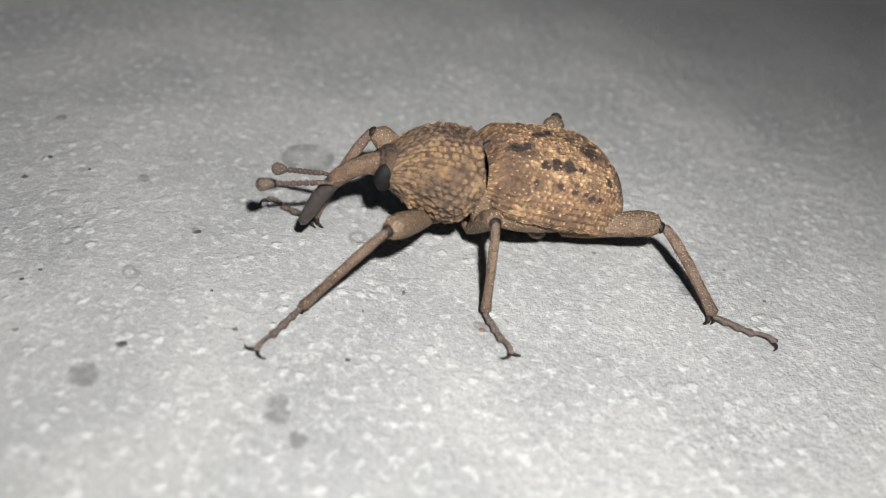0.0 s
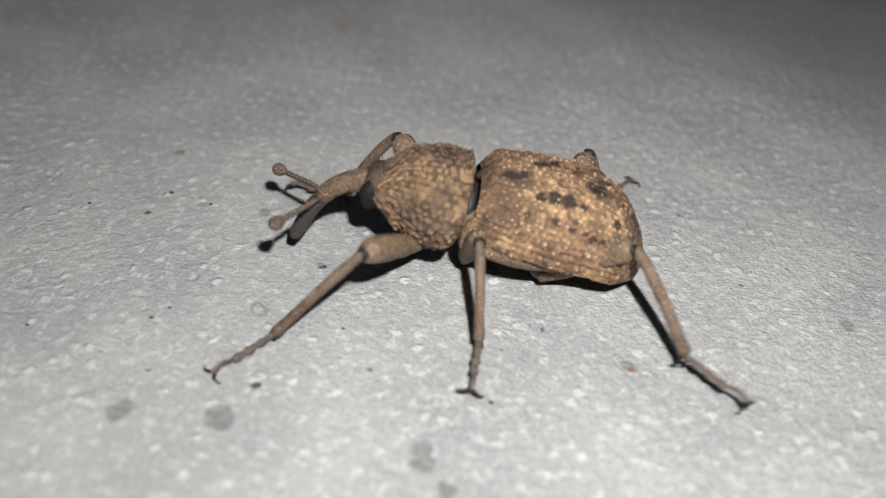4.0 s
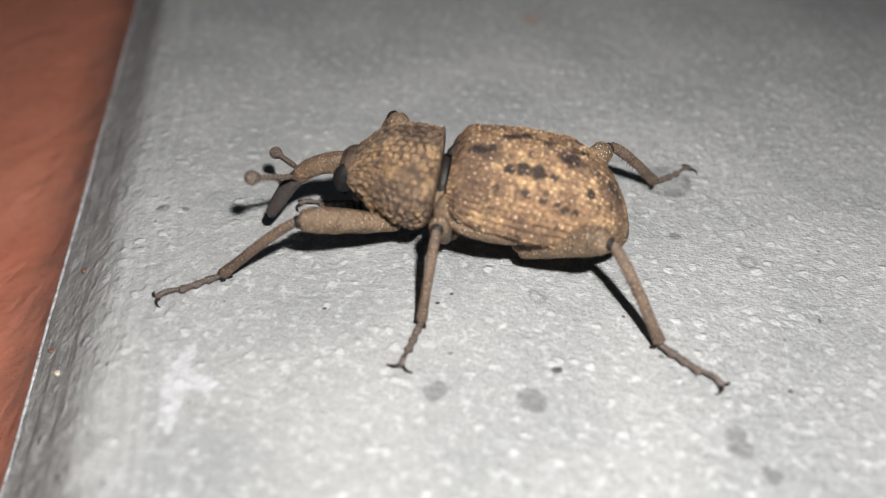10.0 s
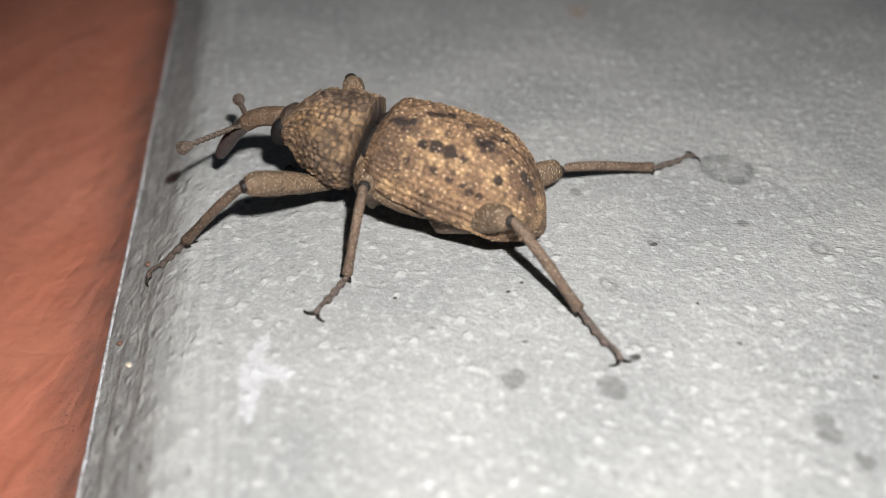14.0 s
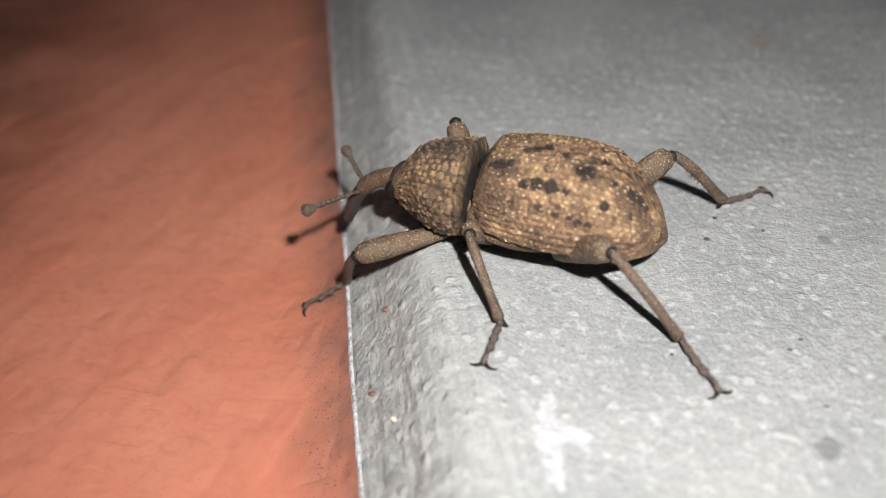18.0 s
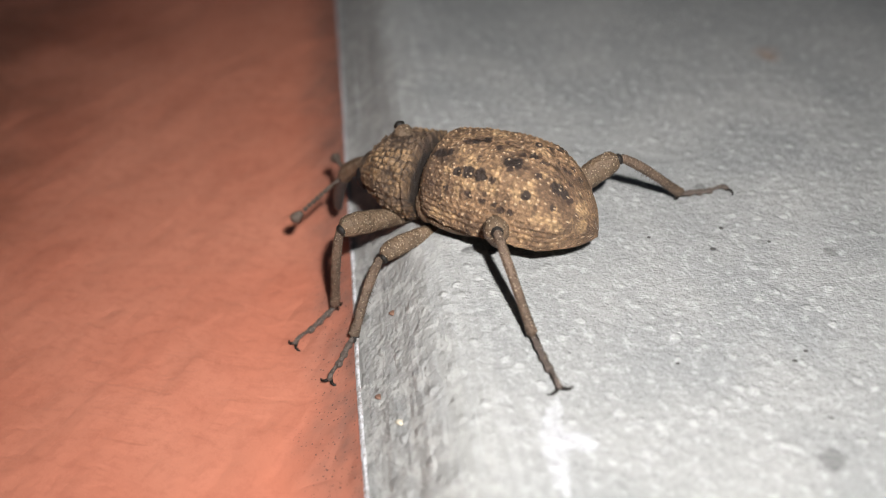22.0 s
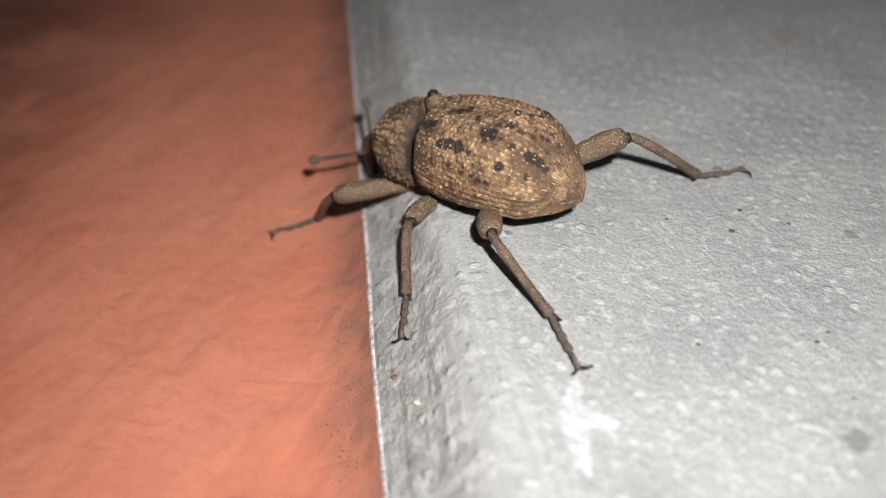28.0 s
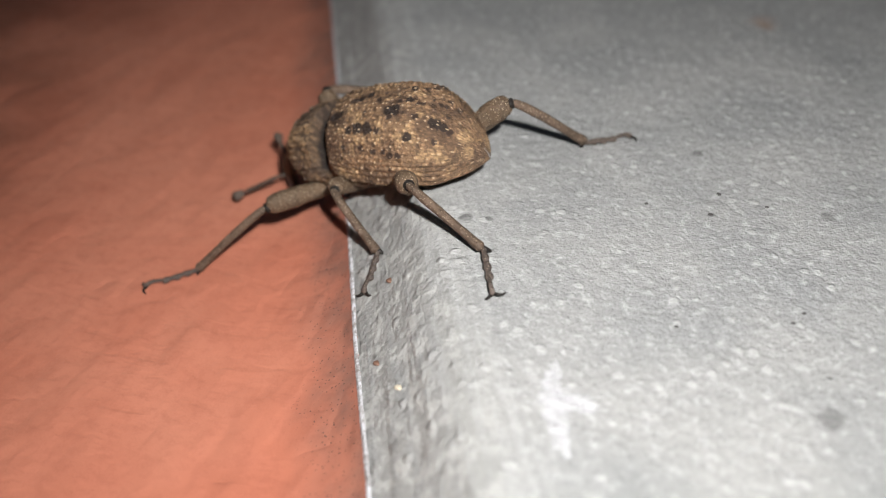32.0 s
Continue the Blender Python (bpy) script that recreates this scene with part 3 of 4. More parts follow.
part("belly", belly(), weevil, "ringed dull brown underside")
part("waist", tube("waist", [(0.33, 0, 0.40), (0.42, 0, 0.40), (0.52, 0, 0.40)], [0.17, 0.165, 0.17], JOINT, 32), weevil, "dark waist joint behind the neck shield")
bm_scutellum = tube("scutellum", [(0.42, 0, 0.575), (0.395, 0, 0.625), (0.355, 0, 0.675)], [0.026, 0.022, 0.012], JOINT)
part("scutellum", bm_scutellum, weevil)
head = part("head", tube("head", [(0.86, 0, 0.37), (0.92, 0, 0.375), (0.97, 0, 0.38), (1.02, 0, 0.38)], [0.125, 0.13, 0.112, 0.075], NECK, 28), weevil)
snout = part("snout", tube("snout", [(0.95, 0, 0.385), (1.06, 0, 0.36), (1.16, 0, 0.295), (1.225, 0, 0.21)], [0.082, 0.060, 0.054, 0.050], SNOUT, 22, 0.85, 0.05), weevil, "curved brown snout")
part("snout_tip", tube("snout_tip", [(1.19, 0, 0.265), (1.262, 0, 0.14), (1.312, 0, 0.0), (1.34, 0, -0.085)], [0.045, 0.046, 0.040, 0.026], TIP, 20, 0.8), snout, "blackish snout end")
for sd in (1, -1):
    bm = bmesh.new()
    bmesh.ops.create_uvsphere(bm, u_segments=24, v_segments=16, radius=1)
    for v in bm.verts:
        v.co = Vector((0.955 + v.co.x * 0.060, sd * (0.085 + v.co.y * sd * 0.048), 0.345 + v.co.z * 0.088)) * U
    me = bpy.data.meshes.new("eye")
    bm.to_mesh(me)
    bm.free()
    me.polygons.foreach_set("use_smooth", [True] * len(me.polygons))
    me.materials.append(EYE)
    part("eye", me, head, "matt black oval eye")

# feelers: elbowed, beaded, with a club; along +x from the snout
FEELER_LEN = 0.44


def feeler():
    ob = part("antenna", tube("antenna", [(0, 0, 0), (0.05, 0, 0.012), (0.11, 0, 0.012)], [0.014, 0.012, 0.018], FEELER, 10), weevil)
    bead = tube("feeler_bead", [(-0.022, 0, 0), (0, 0, 0), (0.022, 0, 0)], [0.011, 0.018, 0.011], FEELER, 10)
    for k in range(6):
        part("feeler_bead", bead, ob).location = Vector((0.125 + 0.037 * k, 0, 0.012)) * U
    part("club", tube("club", [(0.335, 0, 0.012), (0.375, 0, 0.012), (0.42, 0, 0.010), (FEELER_LEN, 0, 0.008)], [0.016, 0.032, 0.036, 0.022], FEELER, 14), ob, "dark rounded feeler club")
    return ob


feelers = [feeler(), feeler()]

# legs: hip in the weevil's space, thigh and shin lengths
LEGS = {"LF": ((0.60, 0.095, 0.133), 0.64, 0.70), "RF": ((0.477, -0.059, 0.113), 0.64, 0.69),
        "LM": ((0.346, 0.077, 0.095), 0.50, 0.535), "RM": ((0.30, -0.12, 0.15), 0.50, 0.55),
        "LH": ((-0.066, 0.14, 0.136), 0.625, 0.62), "RH": ((-0.199, -0.214, 0.163), 0.595, 0.72)}
TARSUS = {"F": 0.37, "M": 0.31, "H": 0.37}


def leg_meshes(leg):
    _, lf, lt = LEGS[leg]
    kind = leg[1]
    ls = TARSUS[kind]
    fat = {"F": 1.0, "M": 0.82, "H": 1.05}[kind]
    thigh = tube("femur", [(0, 0, 0), (lf * 0.25, 0, 0.005), (lf * 0.55, 0, 0.012), (lf * 0.82, 0, 0.010), (lf, 0, 0)], [0.036 * fat, 0.056 * fat, 0.070 * fat, 0.074 * fat, 0.060 * fat], LEG, 22, 0.9, 0.12)
    knee = tube("knee", [(lf - 0.035, 0, -0.018), (lf - 0.005, 0, -0.022), (lf + 0.016, 0, -0.030)], [0.032, 0.036, 0.026], JOINT, 12)
    shin = tube("tibia", [(0, 0, 0), (lt * 0.15, 0, 0.012), (lt * 0.5, 0, 0.016), (lt * 0.85, 0, 0.004), (lt, 0, 0)], [0.026, 0.031, 0.031, 0.032, 0.039], SHIN, 16, 0.85, 0.10)
    spur = tube("spur", [(lt - 0.03, 0, -0.015), (lt + 0.005, 0, -0.05), (lt + 0.008, 0, -0.095)], [0.018, 0.013, 0.004], JOINT, 8)
    prong = tube("spur", [(lt - 0.02, 0.005, 0.0), (lt + 0.022, 0.018, -0.02), (lt + 0.03, 0.02, -0.055)], [0.016, 0.010, 0.004], JOINT, 8)
    base = tube("tarsus", [(-ls * 0.03, 0, 0), (ls * 0.10, 0, 0), (ls * 0.19, 0, -0.003), (ls * 0.24, 0, -0.012)], [0.016, 0.017, 0.022, 0.014], FOOT, 12, 1.0)
    lobe = tube("foot_segment", [(-ls * 0.03, 0, 0.004), (ls * 0.09, 0, 0), (ls * 0.18, 0, -0.003), (ls * 0.235, 0, -0.012)], [0.015, 0.016, 0.022, 0.014], FOOT, 12, 1.1)
    long_end = tube("claw_segment", [(-ls * 0.03, 0, 0), (ls * 0.10, 0, 0.020), (ls * 0.24, 0, 0.026), (ls * 0.37, 0, 0.006)], [0.010, 0.012, 0.014, 0.019], FOOT, 12)
    claw = tube("claw", [(-0.01, 0, 0), (0.018, 0.030, 0.004), (0.018, 0.056, -0.004), (0.006, 0.074, -0.012)], [0.012, 0.009, 0.006, 0.003], JOINT, 8)
    hairs = bmesh.new()
    for k in range(16):
        root = Vector((lt * (0.30 + 0.042 * k), 0.010 * math.sin(k * 2.3), -0.026)) * U
        turn = pose(*root, 0, 180 - 35 - 12 * math.sin(k * 1.7), 0)
        bmesh.ops.create_cone(hairs, cap_ends=True, segments=5, radius1=0.0035 * U, radius2=0.0004 * U, depth=0.034 * U, matrix=turn)
    fringe = bpy.data.meshes.new("bristles")
    hairs.to_mesh(fringe)
    hairs.free()
    fringe.materials.append(FOOT)
    return thigh, knee, shin, spur, prong, fringe, base, lobe, long_end, claw


def blob(name, at, radii, material):
    """An uneven rounded body plate or joint."""
    bm = bmesh.new()
    bmesh.ops.create_icosphere(bm, subdivisions=4, radius=1)
    for v in bm.verts:
        q = v.co * (1 + 0.05 * noise.noise(v.co * 5 + Vector(at) * 9))
        v.co = Vector([c + r * k for c, r, k in zip(at, radii, q)]) * U
    me = bpy.data.meshes.new(name)
    bm.to_mesh(me)
    bm.free()
    me.polygons.foreach_set("use_smooth", [True] * len(me.polygons))
    me.materials.append(material)
    return me


for sd in (1, -1):
    part("side_plate", blob("side_plate", (0.375, sd * 0.225, 0.35), (0.075, 0.065, 0.12), BELLY), weevil, "brown plate on the flank behind the neck shield")
    part("side_plate", blob("side_plate", (0.13, sd * 0.27, 0.315), (0.23, 0.065, 0.06), BELLY), weevil, "long brown plate under the wing case")
for hip, _, _ in LEGS.values():
    x, y, z = hip
    part("coxa", blob("coxa", (x - 0.01, y * 0.9, z + 0.045), (0.060, 0.055, 0.055), LEG), weevil)
legs = {}
for kind in "FMH":
    ls = TARSUS[kind]
    for sd in "LR":
        thigh, knee, shin, spur, prong, fringe, base, lobe, long_end, claw = leg_meshes(sd + kind)
        f = part("femur", thigh, weevil)
        part("knee", knee, f, "black knee joint")
        t = part("tibia", shin, weevil)
        part("spur", spur, t)
        part("spur", prong, t)
        part("bristles", fringe, t, "sparse fringe of short stiff bristles")
        a = part("tarsus", base, weevil)
        for k, turn in ((0.21, 4), (0.42, -3)):
            seg = part("foot_segment", lobe, a)
            seg.location = Vector((ls * k, 0, 0.004 if k < 0.3 else 0.0)) * U
            seg.rotation_euler = (0, radians(turn), 0)
        part("claw_segment", long_end, a).location = Vector((ls * 0.61, 0, 0)) * U
        for m in (1, -1):
            c = part("claw", claw, a)
            c.location = Vector((ls * 0.95, 0, 0.004)) * U
            c.scale = (1, m, 1)
        legs[sd + kind] = (f, t, a)


# ---- motion ----
# the weevil's way: seconds, place in plan units, heading, pitch and roll in degrees
BODY = [
    (0, 0.425, -0.507, -0.007, 198.0, -12.2, 4.4),
    (0.5, 0.288, -0.540, 0.019, 197.2, -11.2, 5.2),
    (1, 0.154, -0.578, 0.008, 195.9, -13.8, 3.1),
    (1.5, -0.015, -0.602, 0.013, 193.2, -13.1, 2.9),
    (2, -0.004, -0.598, 0.019, 191.2, -9.8, 2.9),
    (2.5, -0.069, -0.626, 0.027, 187.2, -9.8, 3.0),
    (3, -0.157, -0.632, 0.008, 188.1, -10.3, 2.8),
    (3.5, -0.228, -0.651, -0.027, 188.2, -11.6, 3.7),
    (5.5, -0.851, -0.887, 0.047, 184.2, -13.0, 6.1),
    (6, -0.923, -0.944, 0.066, 187.5, -10.7, 4.9),
    (6.5, -1.222, -0.891, 0.103, 189.3, -12.2, 5.6),
    (7, -1.467, -0.943, 0.115, 183.7, -13.0, 4.5),
    (7.5, -1.681, -0.929, 0.117, 186.0, -10.5, 4.4),
    (8, -1.736, -1.029, 0.082, 185.3, -10.8, 5.3),
    (8.5, -1.814, -1.034, 0.074, 187.6, -9.8, 4.3),
    (9, -1.829, -1.049, 0.052, 184.7, -9.4, 3.3),
    (9.5, -1.863, -1.035, 0.033, 185.3, -13.1, 5.2),
    (10, -1.951, -1.042, 0.060, 186.6, -8.6, 5.0),
    (10.5, -2.065, -0.977, 0.057, 180.3, -7.2, 6.1),
    (11, -2.125, -1.001, 0.026, 179.9, -7.6, 6.2),
    (11.5, -2.267, -1.026, 0.028, 176.1, -11.0, 6.7),
    (12, -2.369, -1.029, 0.035, 178.3, -12.5, 5.9),
    (12.5, -2.507, -0.978, 0.045, 179.3, -11.9, 3.7),
    (13, -2.567, -0.964, 0.033, 180.6, -9.5, 1.7),
    (13.5, -2.690, -0.986, 0.006, 177.4, -13.1, 3.3),
    (15.5, -3.159, -1.019, 0.025, 176.8, -2.2, 1.8),
    (16, -3.207, -1.028, 0.001, 176.8, -1.6, 1.1),
    (16.5, -3.302, -0.981, 0.007, 176.7, -3.0, 1.8),
    (17, -3.389, -0.935, -0.018, 175.4, -2.1, 1.6),
    (17.5, -3.511, -0.902, -0.032, 175.2, -1.9, -0.5),
    (18, -3.585, -0.923, -0.028, 174.7, 0.8, -4.8),
    (18.5, -3.646, -0.881, -0.027, 171.4, 2.5, -1.1),
    (19, -3.718, -0.969, -0.055, 173.3, 3.3, 1.9),
    (19.5, -3.766, -0.974, -0.060, 167.9, 4.2, 1.6),
    (20, -3.812, -0.938, -0.062, 165.7, 4.6, 0.8),
    (20.5, -3.838, -0.923, -0.085, 162.7, 3.3, -0.8),
    (21, -3.891, -0.825, -0.115, 163.5, 3.0, -2.2),
    (21.5, -3.911, -0.782, -0.150, 160.9, -0.1, -2.7),
    (22, -3.984, -0.720, -0.118, 164.9, 4.4, -4.9),
    (22.5, -4.052, -0.686, -0.063, 164.4, 6.6, -7.0),
    (23, -4.081, -0.682, -0.032, 164.2, 8.0, -9.2),
    (23.5, -4.100, -0.675, -0.038, 163.3, 11.0, -11.7),
    (24, -4.104, -0.636, -0.049, 162.2, 10.4, -12.8),
    (24.5, -4.122, -0.608, -0.068, 160.7, 9.0, -14.0),
    (26.5, -4.094, -0.607, -0.120, 157.4, 8.7, -15.4),
    (27, -4.108, -0.580, -0.121, 156.0, 8.4, -15.5),
    (27.5, -4.116, -0.556, -0.124, 155.0, 8.8, -15.8),
    (28, -4.111, -0.550, -0.107, 154.9, 8.5, -15.4),
    (28.5, -4.113, -0.529, -0.097, 154.5, 8.7, -15.0),
    (29, -4.196, -0.496, -0.110, 155.6, 8.5, -15.9),
    (29.5, -4.214, -0.464, -0.129, 156.6, 8.3, -15.5),
    (30, -4.234, -0.444, -0.129, 159.7, 9.7, -13.6),
    (30.5, -4.265, -0.443, -0.138, 158.1, 8.5, -11.9),
    (31, -4.379, -0.422, -0.166, 158.4, 10.6, -13.6),
    (31.5, -4.429, -0.393, -0.195, 160.7, 12.4, -12.7),
    (32, -4.586, -0.427, -0.233, 164.7, 17.0, -12.7),
]

# footfalls: seconds of landing and lifting, place, and the way from claw to ankle in degrees
STEPS = {}
STEPS["LF"] = [(0, 2.78, -0.89, -1.72, 63), (3.45, 5.5, -1.79, -1.77, 53), (5.95, 8.1, -2.76, -1.77, 40), (8.45, 8.55, -3.61, -1.94, 32), (8.9, 9.55, -3.45, -1.56, 29), (9.95, 12.15, -3.76, -1.76, 39), (12.8, 14.3, -4.4, -1.52, 17), (15.2, 17.6, -4.74, -1.34, 21), (17.95, 18.5, -5.17, -1.11, 24), (18.9, 19.1, -5.32, -1.7, 55), (19.4, 22.2, -5.16, -1.42, 59), (22.8, 23.2, -5.77, -0.77, 54), (23.8, 24.6, -5.96, -0.8, 52), (25.3, 31.6, -5.83, -0.54, 35), (31.95, 33, -6.28, -1.35, 37)]
STEPS["LM"] = [(0, 2.55, 0.45, -1.485, 122), (2.9, 3.9, -0.455, -1.665, 90), (4.6, 7.6, -1.535, -1.8, 75), (7.95, 11.5, -2.33, -1.957, 83), (11.9, 16.1, -3.215, -1.85, 74), (16.4, 20.1, -3.77, -1.935, 85), (20.6, 21.2, -4.47, -1.88, 74), (21.8, 22.1, -4.79, -1.72, 78), (22.6, 27.5, -4.77, -1.15, 54), (27.9, 28.05, -4.42, -1.7, 103), (28.3, 30.4, -4.305, -1.48, 92), (30.9, 31.05, -5.31, -0.98, 85), (31.5, 33, -4.65, -1.39, 91)]
STEPS["LH"] = [(0, 0.6, 1.98, -1.09, 161), (0.95, 2.2, 1.545, -1.31, 152), (2.5, 3.8, 1.03, -1.48, 142), (4.4, 6.65, 0.21, -1.675, 134), (6.97, 10.75, -0.735, -1.73, 148), (11.4, 12.7, -1.33, -1.95, 129), (13.2, 14, -1.62, -1.85, 128), (14.7, 19.1, -2.6, -1.85, 123), (19.9, 20.1, -3.32, -2.15, 112), (20.4, 28.35, -3.4, -1.975, 122), (28.85, 33, -3.805, -1.64, 111)]
STEPS["RF"] = [(0, 1.2, -1.16, -0.44, -27), (1.6, 3.9, -1.81, -0.15, -10), (4.4, 6.75, -2.44, -0.19, -20), (7.0, 7.02, -3.33, -0.3, -10, 0.35), (7.3, 9.5, -3.14, -0.72, -25), (9.8, 11.4, -3.3, -0.74, 10), (11.8, 14.2, -3.85, -0.5, -20), (14.7, 18.4, -4.5, -0.3, -20), (19.0, 29.35, -5.0, 0.2, -40), (29.8, 33, -5.1, 0.5, -30)]
STEPS["RM"] = [(0, 1.4, 0.25, 0.4, -90), (1.8, 3.2, -0.35, 0.3, -90), (3.6, 5, -0.85, 0.2, -90), (5.4, 6.9, -1.25, 0.13, -90), (7.3, 9, -1.9, 0.03, -90), (9.4, 11.5, -2.3, -0.05, -90), (11.9, 14, -2.75, -0.1, -90), (14.4, 17, -3.3, 0.0, -90), (17.5, 20.5, -3.8, 0.0, -90), (21, 25, -4.2, 0.2, -95), (25.4, 29, -4.4, 0.3, -95), (29.5, 31.4, -4.5, 0.35, -95), (31.8, 33, -4.8, 0.4, -95)]
STEPS["RH"] = [(0, 3.15, 0.92, 0.755, -116), (4, 6.3, 0.355, 0.5, -130), (6.7, 9.2, -0.42, 0.175, -136), (9.6, 11.2, -0.84, 0.28, -131), (11.55, 14.1, -1.225, 0.195, -136), (14.6, 16.1, -1.64, -0.1, -144), (16.6, 21.3, -2.29, 0.065, -139), (21.7, 30.3, -2.575, 0.16, -147), (30.7, 31.35, -2.78, 0.19, -152), (31.85, 33, -3.21, 0.25, -144)]
# where the tips of the feelers point, in the weevil's space
FEELER_LEFT = [(0, 1.65, 0.09, 0.21), (1, 1.6, 0.15, 0.2), (3, 1.45, 0.41, 0.17), (6, 1.41, 0.41, 0.39), (8, 1.43, 0.41, 0.22), (9, 1.41, 0.4, 0.4), (11, 1.4, 0.43, 0.36), (12, 1.37, 0.46, 0.25), (16, 1.45, 0.4, 0.3), (18, 1.41, 0.43, 0.34), (20, 1.3, 0.45, 0.15), (22, 1.43, 0.38, 0.02), (24, 1.45, 0.36, 0.02), (27, 1.52, 0.3, 0.1), (28, 1.57, 0.3, 0.17), (31, 1.51, 0.37, 0.16), (32, 1.5, 0.37, 0.14)]
FEELER_RIGHT = [(0, 1.5, -0.34, 0.08), (1, 1.44, -0.42, 0.2), (3, 1.52, -0.32, 0.08), (6, 1.45, -0.41, 0.25), (7.5, 1.5, -0.38, 0.05), (9, 1.47, -0.39, 0.15), (12, 1.43, -0.4, 0.1), (15.5, 1.48, -0.38, 0.2), (18, 1.51, -0.37, 0.24), (21, 1.55, -0.33, 0.1), (28, 1.5, -0.37, 0.29), (32, 1.52, -0.35, 0.2)]

# ways in which the knees point, in the weevil's space
KNEES = {
    "LF": [(0, 0.12, 0.57, 0.81), (3, -0.13, 0.38, 0.92), (6, 0.13, 0.70, 0.70), (7, 0.0, 0.70, 0.70), (8, -0.06, 0.71, 0.71), (9, 0.24, 0.64, 0.73), (12, 0.05, 0.64, 0.77), (18, 0.23, 0.78, 0.58), (20, 0.09, 0.73, 0.67), (24, 0.05, 0.62, 0.78), (28, -0.09, 0.70, 0.71), (32, -0.07, 0.71, 0.70)],
    "LM": [(0, 0.11, 0.25, 0.96), (3, 0.19, 0.21, 0.96), (6, 0.05, 0.49, 0.87), (9, 0.11, 0.34, 0.93), (12, 0.10, 0.45, 0.89), (17, 0.19, 0.09, 0.98), (18, 0.41, 0.09, 0.91), (20, 0.28, 0.28, 0.92), (22, 0.40, 0.35, 0.80), (22.7, 0.0, 0.69, 0.73), (23, 0.06, 0.67, 0.74), (24, 0.06, 0.50, 0.86), (27, 0.22, 0.26, 0.94), (28, 0.54, 0.19, 0.82), (29, 0.54, 0.19, 0.82), (32, 0.5, 0.05, 0.86)],
    "LH": [(0, -0.25, -0.42, 0.87), (3, -0.19, -0.23, 0.95), (6, -0.04, 0.05, 1.0), (8, -0.06, 0.14, 0.99), (12, 0.09, 0.14, 0.99), (18, 0.10, 0.25, 0.96), (20, 0.07, 0.17, 0.98), (24, 0.17, 0.18, 0.97), (28, 0.31, 0.30, 0.90), (32, 0.28, 0.21, 0.94)],
    "RF": [(0, 0.26, -0.36, 0.90), (1, 0.30, -0.55, 0.78), (3, 0.24, -0.16, 0.96), (6, 0.20, -0.20, 0.96), (8, 0.31, -0.51, 0.81), (9, 0.33, -0.40, 0.85), (12, 0.14, -0.56, 0.82), (15, 0.16, -0.1, 0.98), (16.5, 0.16, -0.04, 0.99), (18, 0.23, -0.1, 0.97), (19, 0.4, -0.9, 0.2), (20.4, 0.4, -0.9, 0.2), (21.3, 0.2, 0.1, 0.96), (22, 0.13, 0.24, 0.96), (24, 0.14, 0.10, 0.98), (28, -0.19, 0.01, 0.98), (29.2, -0.19, 0.01, 0.98), (29.7, 0.3, -0.9, 0.2), (30.3, 0.3, -0.9, 0.2), (31, -0.03, 0.11, 0.99), (32, 0.3, -0.6, 0.7)],
    "RM": [(0, 0.9, -0.35, 0.0), (16, 0.9, -0.35, 0.0), (32, 0.9, -0.35, 0.0)],
    "RH": [(0, 0.23, -0.03, 0.97), (1, 0.34, -0.19, 0.92), (3, 0.12, 0.01, 0.99), (6, 0.18, -0.07, 0.98), (9, 0.05, 0.04, 1.0), (12, 0.12, 0.08, 0.99), (18, -0.19, -0.04, 0.98), (20, -0.12, -0.02, 0.99), (24, -0.52, 0.04, 0.85), (28, -0.43, -0.08, 0.90), (32, -0.44, 0.10, 0.89)]}
# nods in degrees, up: of the neck shield against the wing cases, and of the snout against the shield
NECK_UP = smooth_curve([(0, 4), (3, 3), (6, 3), (12, 1), (18, -1), (22, -2), (24, -3), (28, -6), (30, -7), (32, -9)])
SNOUT_UP = smooth_curve([(0, -5), (3, -8), (6, -2), (9, 1), (12, 4), (15, 4), (18, 5), (24, 0), (32, 0)])


def nod(t):
    """How the front of the weevil has turned at t seconds: the neck shield, and the head with its snout."""
    neck, snout = (Matrix.Translation(p) @ pose(0, 0, 0, 0, -float(f(t)), 0) @ Matrix.Translation(-p)
                   for p, f in ((Vector((0.45, 0, 0.40)) * U, NECK_UP), (Vector((0.92, 0, 0.37)) * U, SNOUT_UP)))
    return neck, neck @ snout


# the hips of two legs of the left side swing out with the leg
HIP_SWAY = {"LH": [(0, -0.12, 0.03, 0.09), (1, -0.10, 0.02, 0.07), (3, 0.0, 0.0, 0.0), (4, 0.0, 0.0, 0.0), (5, 0.0, 0.0, 0.0), (32, 0.0, 0.0, 0.0)],
            "LM": [(0, 0.0, 0.0, 0.0), (21.0, 0.0, 0.0, 0.0), (21.9, 0.0, 0.01, 0.01), (22.6, 0.04, 0.12, 0.12), (23.2, 0.04, 0.12, 0.12), (26.5, 0.04, 0.12, 0.12), (27.4, 0.04, 0.12, 0.12), (27.9, 0.0, 0.01, 0.01), (28.5, 0.0, 0.0, 0.0), (32, 0.0, 0.0, 0.0)]}
HIP_AT = {leg: [smooth_curve([(r[0], r[k]) for r in rows]) for k in (1, 2, 3)] for leg, rows in HIP_SWAY.items()}
KNEE_AT = {leg: [smooth_curve([(r[0], r[k]) for r in rows]) for k in (1, 2, 3)] for leg, rows in KNEES.items()}
BODY_AT = [smooth_curve([(r[0], r[k]) for r in BODY]) for k in range(1, 7)]


def body_at(t):
    x, y, z, yaw, pitch, roll = (float(f(t)) for f in BODY_AT)
    return Matrix.Translation(Vector((x, y, z)) * U) @ pose(0, 0, 0, roll, pitch, yaw) @ Matrix.Translation((0, -0.04 * U, 0))


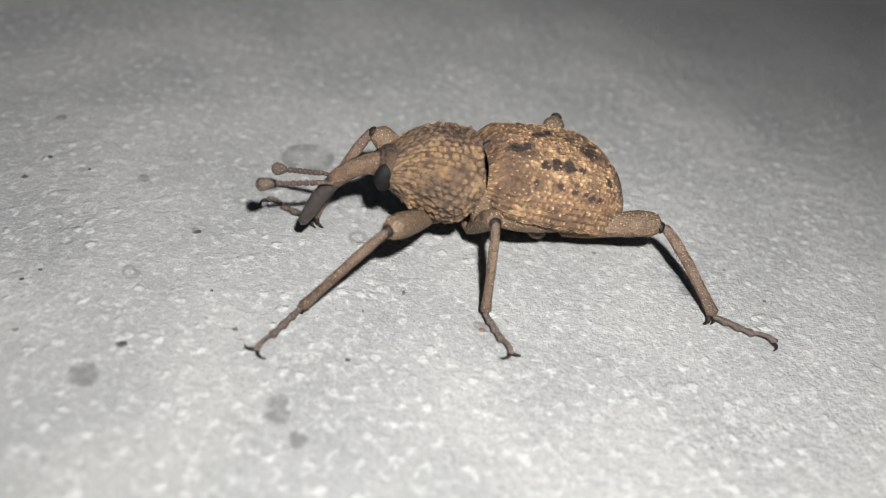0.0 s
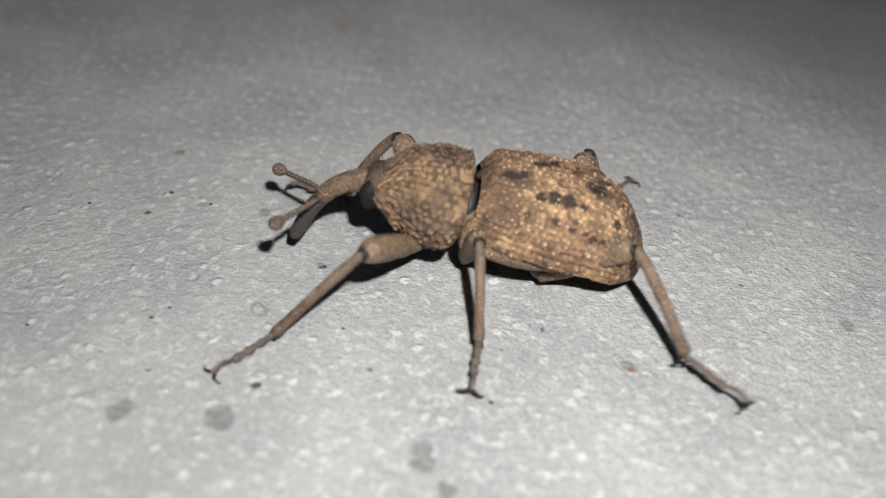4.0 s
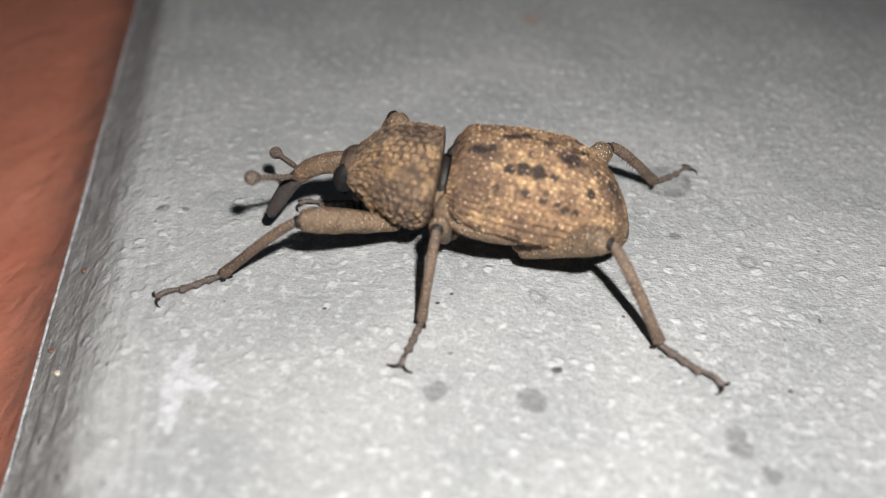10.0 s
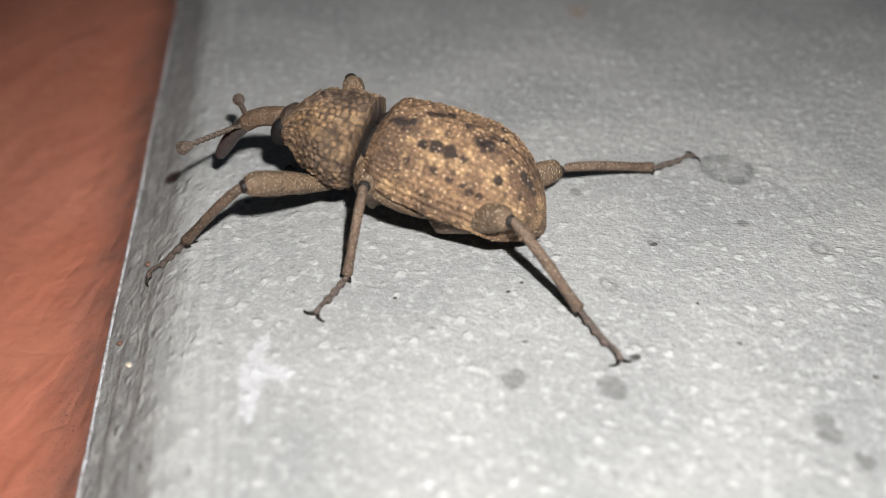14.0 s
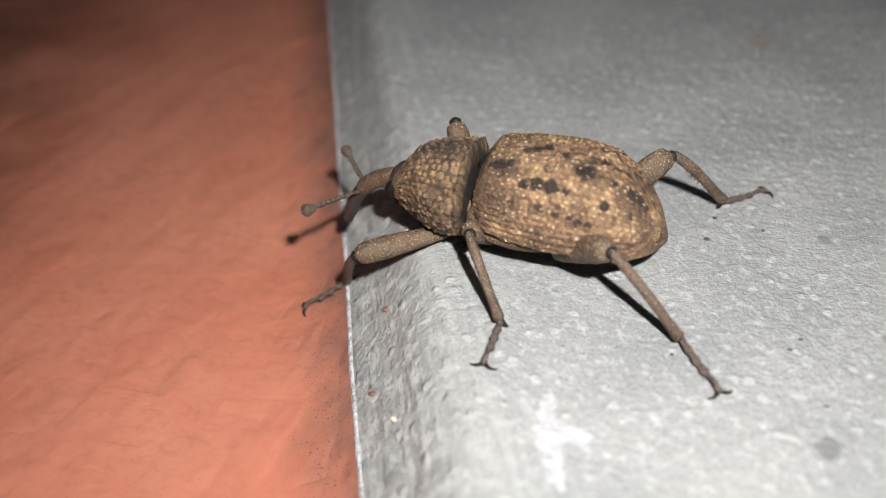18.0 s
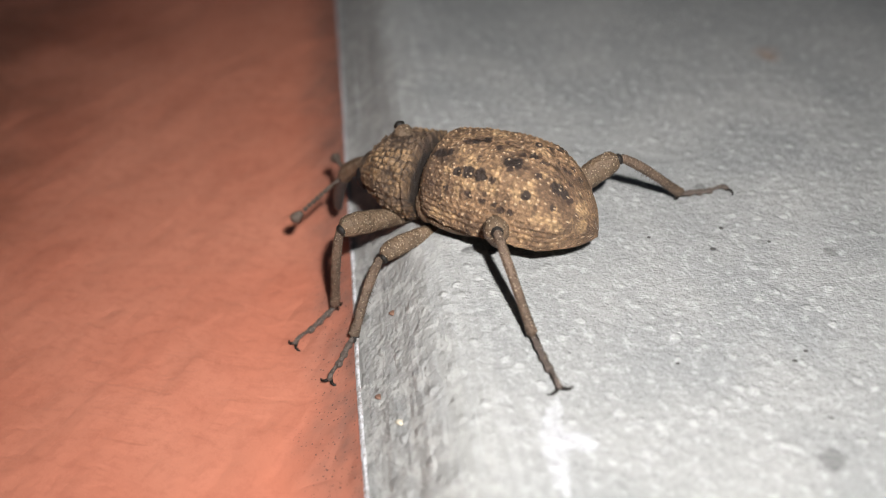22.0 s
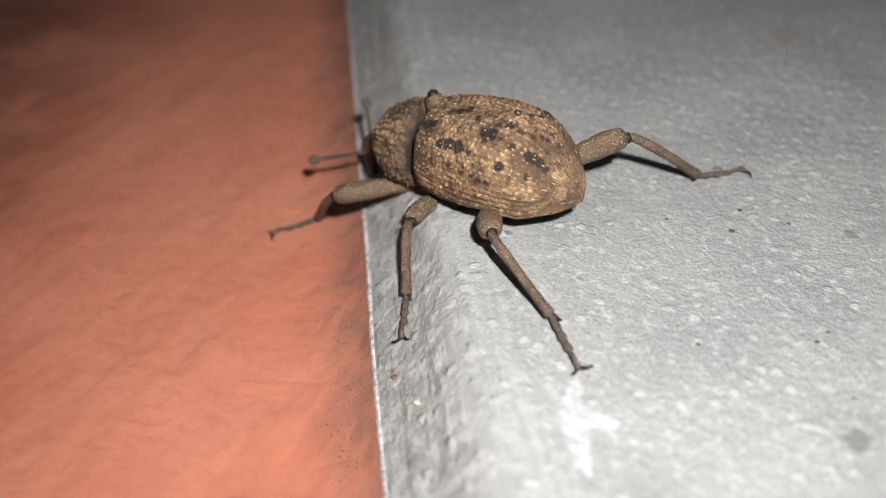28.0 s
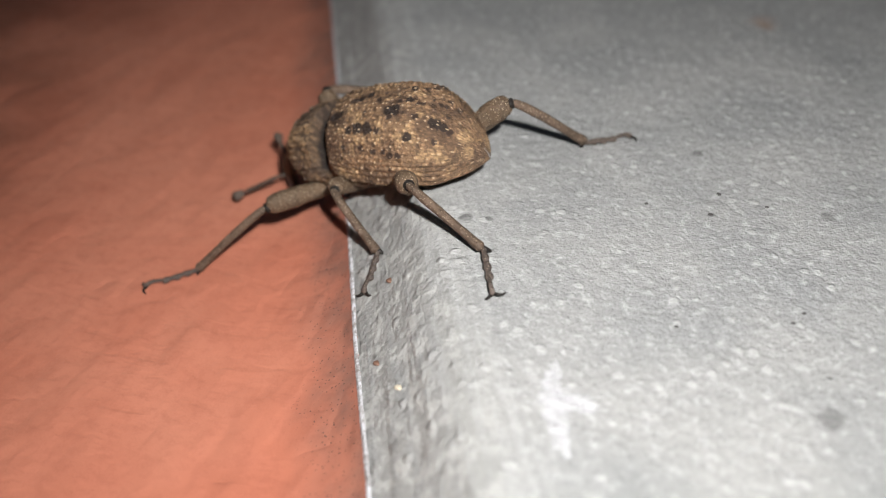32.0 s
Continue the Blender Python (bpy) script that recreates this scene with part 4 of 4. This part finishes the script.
def foot_at(leg, t):
    """Claw and ankle of a leg at t seconds, in plan units."""
    steps, before = STEPS[leg], None
    ls = TARSUS[leg[1]]
    for land, lift, x, y, turn, high in ((*s, 0.0)[:6] for s in steps):
        if t <= lift:
            break
        before = (lift, x, y, turn, high)
    up = 0.0
    z = ground_z(x, y) + high
    if t < land and before:
        u = (t - before[0]) / (land - before[0])
        e = u * u * (3 - 2 * u)
        z = (ground_z(before[1], before[2]) + before[4]) * (1 - e) + z * e
        x, y, turn = (b * (1 - e) + n * e for b, n in zip(before[1:4], (x, y, turn)))
        up = math.sin(math.pi * u) * 0.10
        z = max(z, ground_z(x, y))
    tip = Vector((x, y, z + up + 0.012))
    flat = Vector((math.cos(radians(turn)), math.sin(radians(turn)), 0)) * (ls * 0.98)
    ankle = tip + flat
    ankle.z = max(tip.z, ground_z(ankle.x, ankle.y)) + 0.035
    for k in (0.25, 0.5, 0.75):  # keep the foot clear of the rounded edge
        p = tip.lerp(ankle, k)
        ankle.z += max(0.0, ground_z(p.x, p.y) + 0.012 - p.z) / k
    return tip, tip + (ankle - tip).normalized() * ls


def laid(start, end, up):
    """The pose of a limb that runs along x from start to end."""
    x = (end - start).normalized()
    z = (up - x * up.dot(x)).normalized()
    return Matrix.Translation(start * U) @ Matrix((x, z.cross(x), z)).transposed().to_4x4()


def leg_pose(leg, t):
    """Thigh, shin and foot of a leg at t seconds, in the weevil's space."""
    hip, lf, lt = LEGS[leg]
    pole = [float(f(t)) for f in KNEE_AT[leg]]
    inv = body_at(t).inverted()
    tip, ankle = ((inv @ (p * U)) / U for p in foot_at(leg, t))
    hip, pole = Vector(hip), Vector(pole)
    if leg in HIP_AT:
        hip += Vector([float(f(t)) for f in HIP_AT[leg]])
    if leg[1] == "F":
        hip = (nod(t)[0] @ (hip * U)) / U
    way = ankle - hip
    far = min(way.length, (lf + lt) * 0.995)
    way.normalize()
    ankle = hip + way * far
    a = (lf * lf - lt * lt + far * far) / (2 * far)
    out = (pole - way * pole.dot(way)).normalized()
    knee = hip + way * a + out * math.sqrt(max(lf * lf - a * a, 0))
    return laid(hip, knee, out), laid(knee, ankle, out), laid(ankle, tip, Vector((0, 0, 1)))


def feeler_pose(rows, side, t):
    tip = Vector([float(smooth_curve([(r[0], r[k]) for r in rows])(t)) for k in (1, 2, 3)])
    base = Vector((1.215, side * 0.042, 0.235))
    base = (nod(t)[1] @ (base * U)) / U
    return laid(base, tip, Vector((0, 0, 1)))


def motions():
    times = [k / 10 for k in range(321)]
    walk(weevil, [(t, body_at(t)) for t in times])
    for leg, segments in legs.items():
        poses = [leg_pose(leg, t) for t in times]
        for k, ob in enumerate(segments):
            walk(ob, [(t, p[k]) for t, p in zip(times, poses)])
    few = times[::2]
    walk(shield, [(t, nod(t)[0]) for t in few])
    for ob in (head, snout):
        walk(ob, [(t, nod(t)[1]) for t in few])
    walk(feelers[0], [(t, feeler_pose(FEELER_LEFT, 1, t)) for t in few])
    walk(feelers[1], [(t, feeler_pose(FEELER_RIGHT, -1, t)) for t in few])
    walk(torch, [(t, m @ Matrix.Translation((0.70 * U, 0.95 * U, 1.0 * U)) @ pose(0, 0, 0, 14, 0, 0)) for t, m in PATH])


motions()
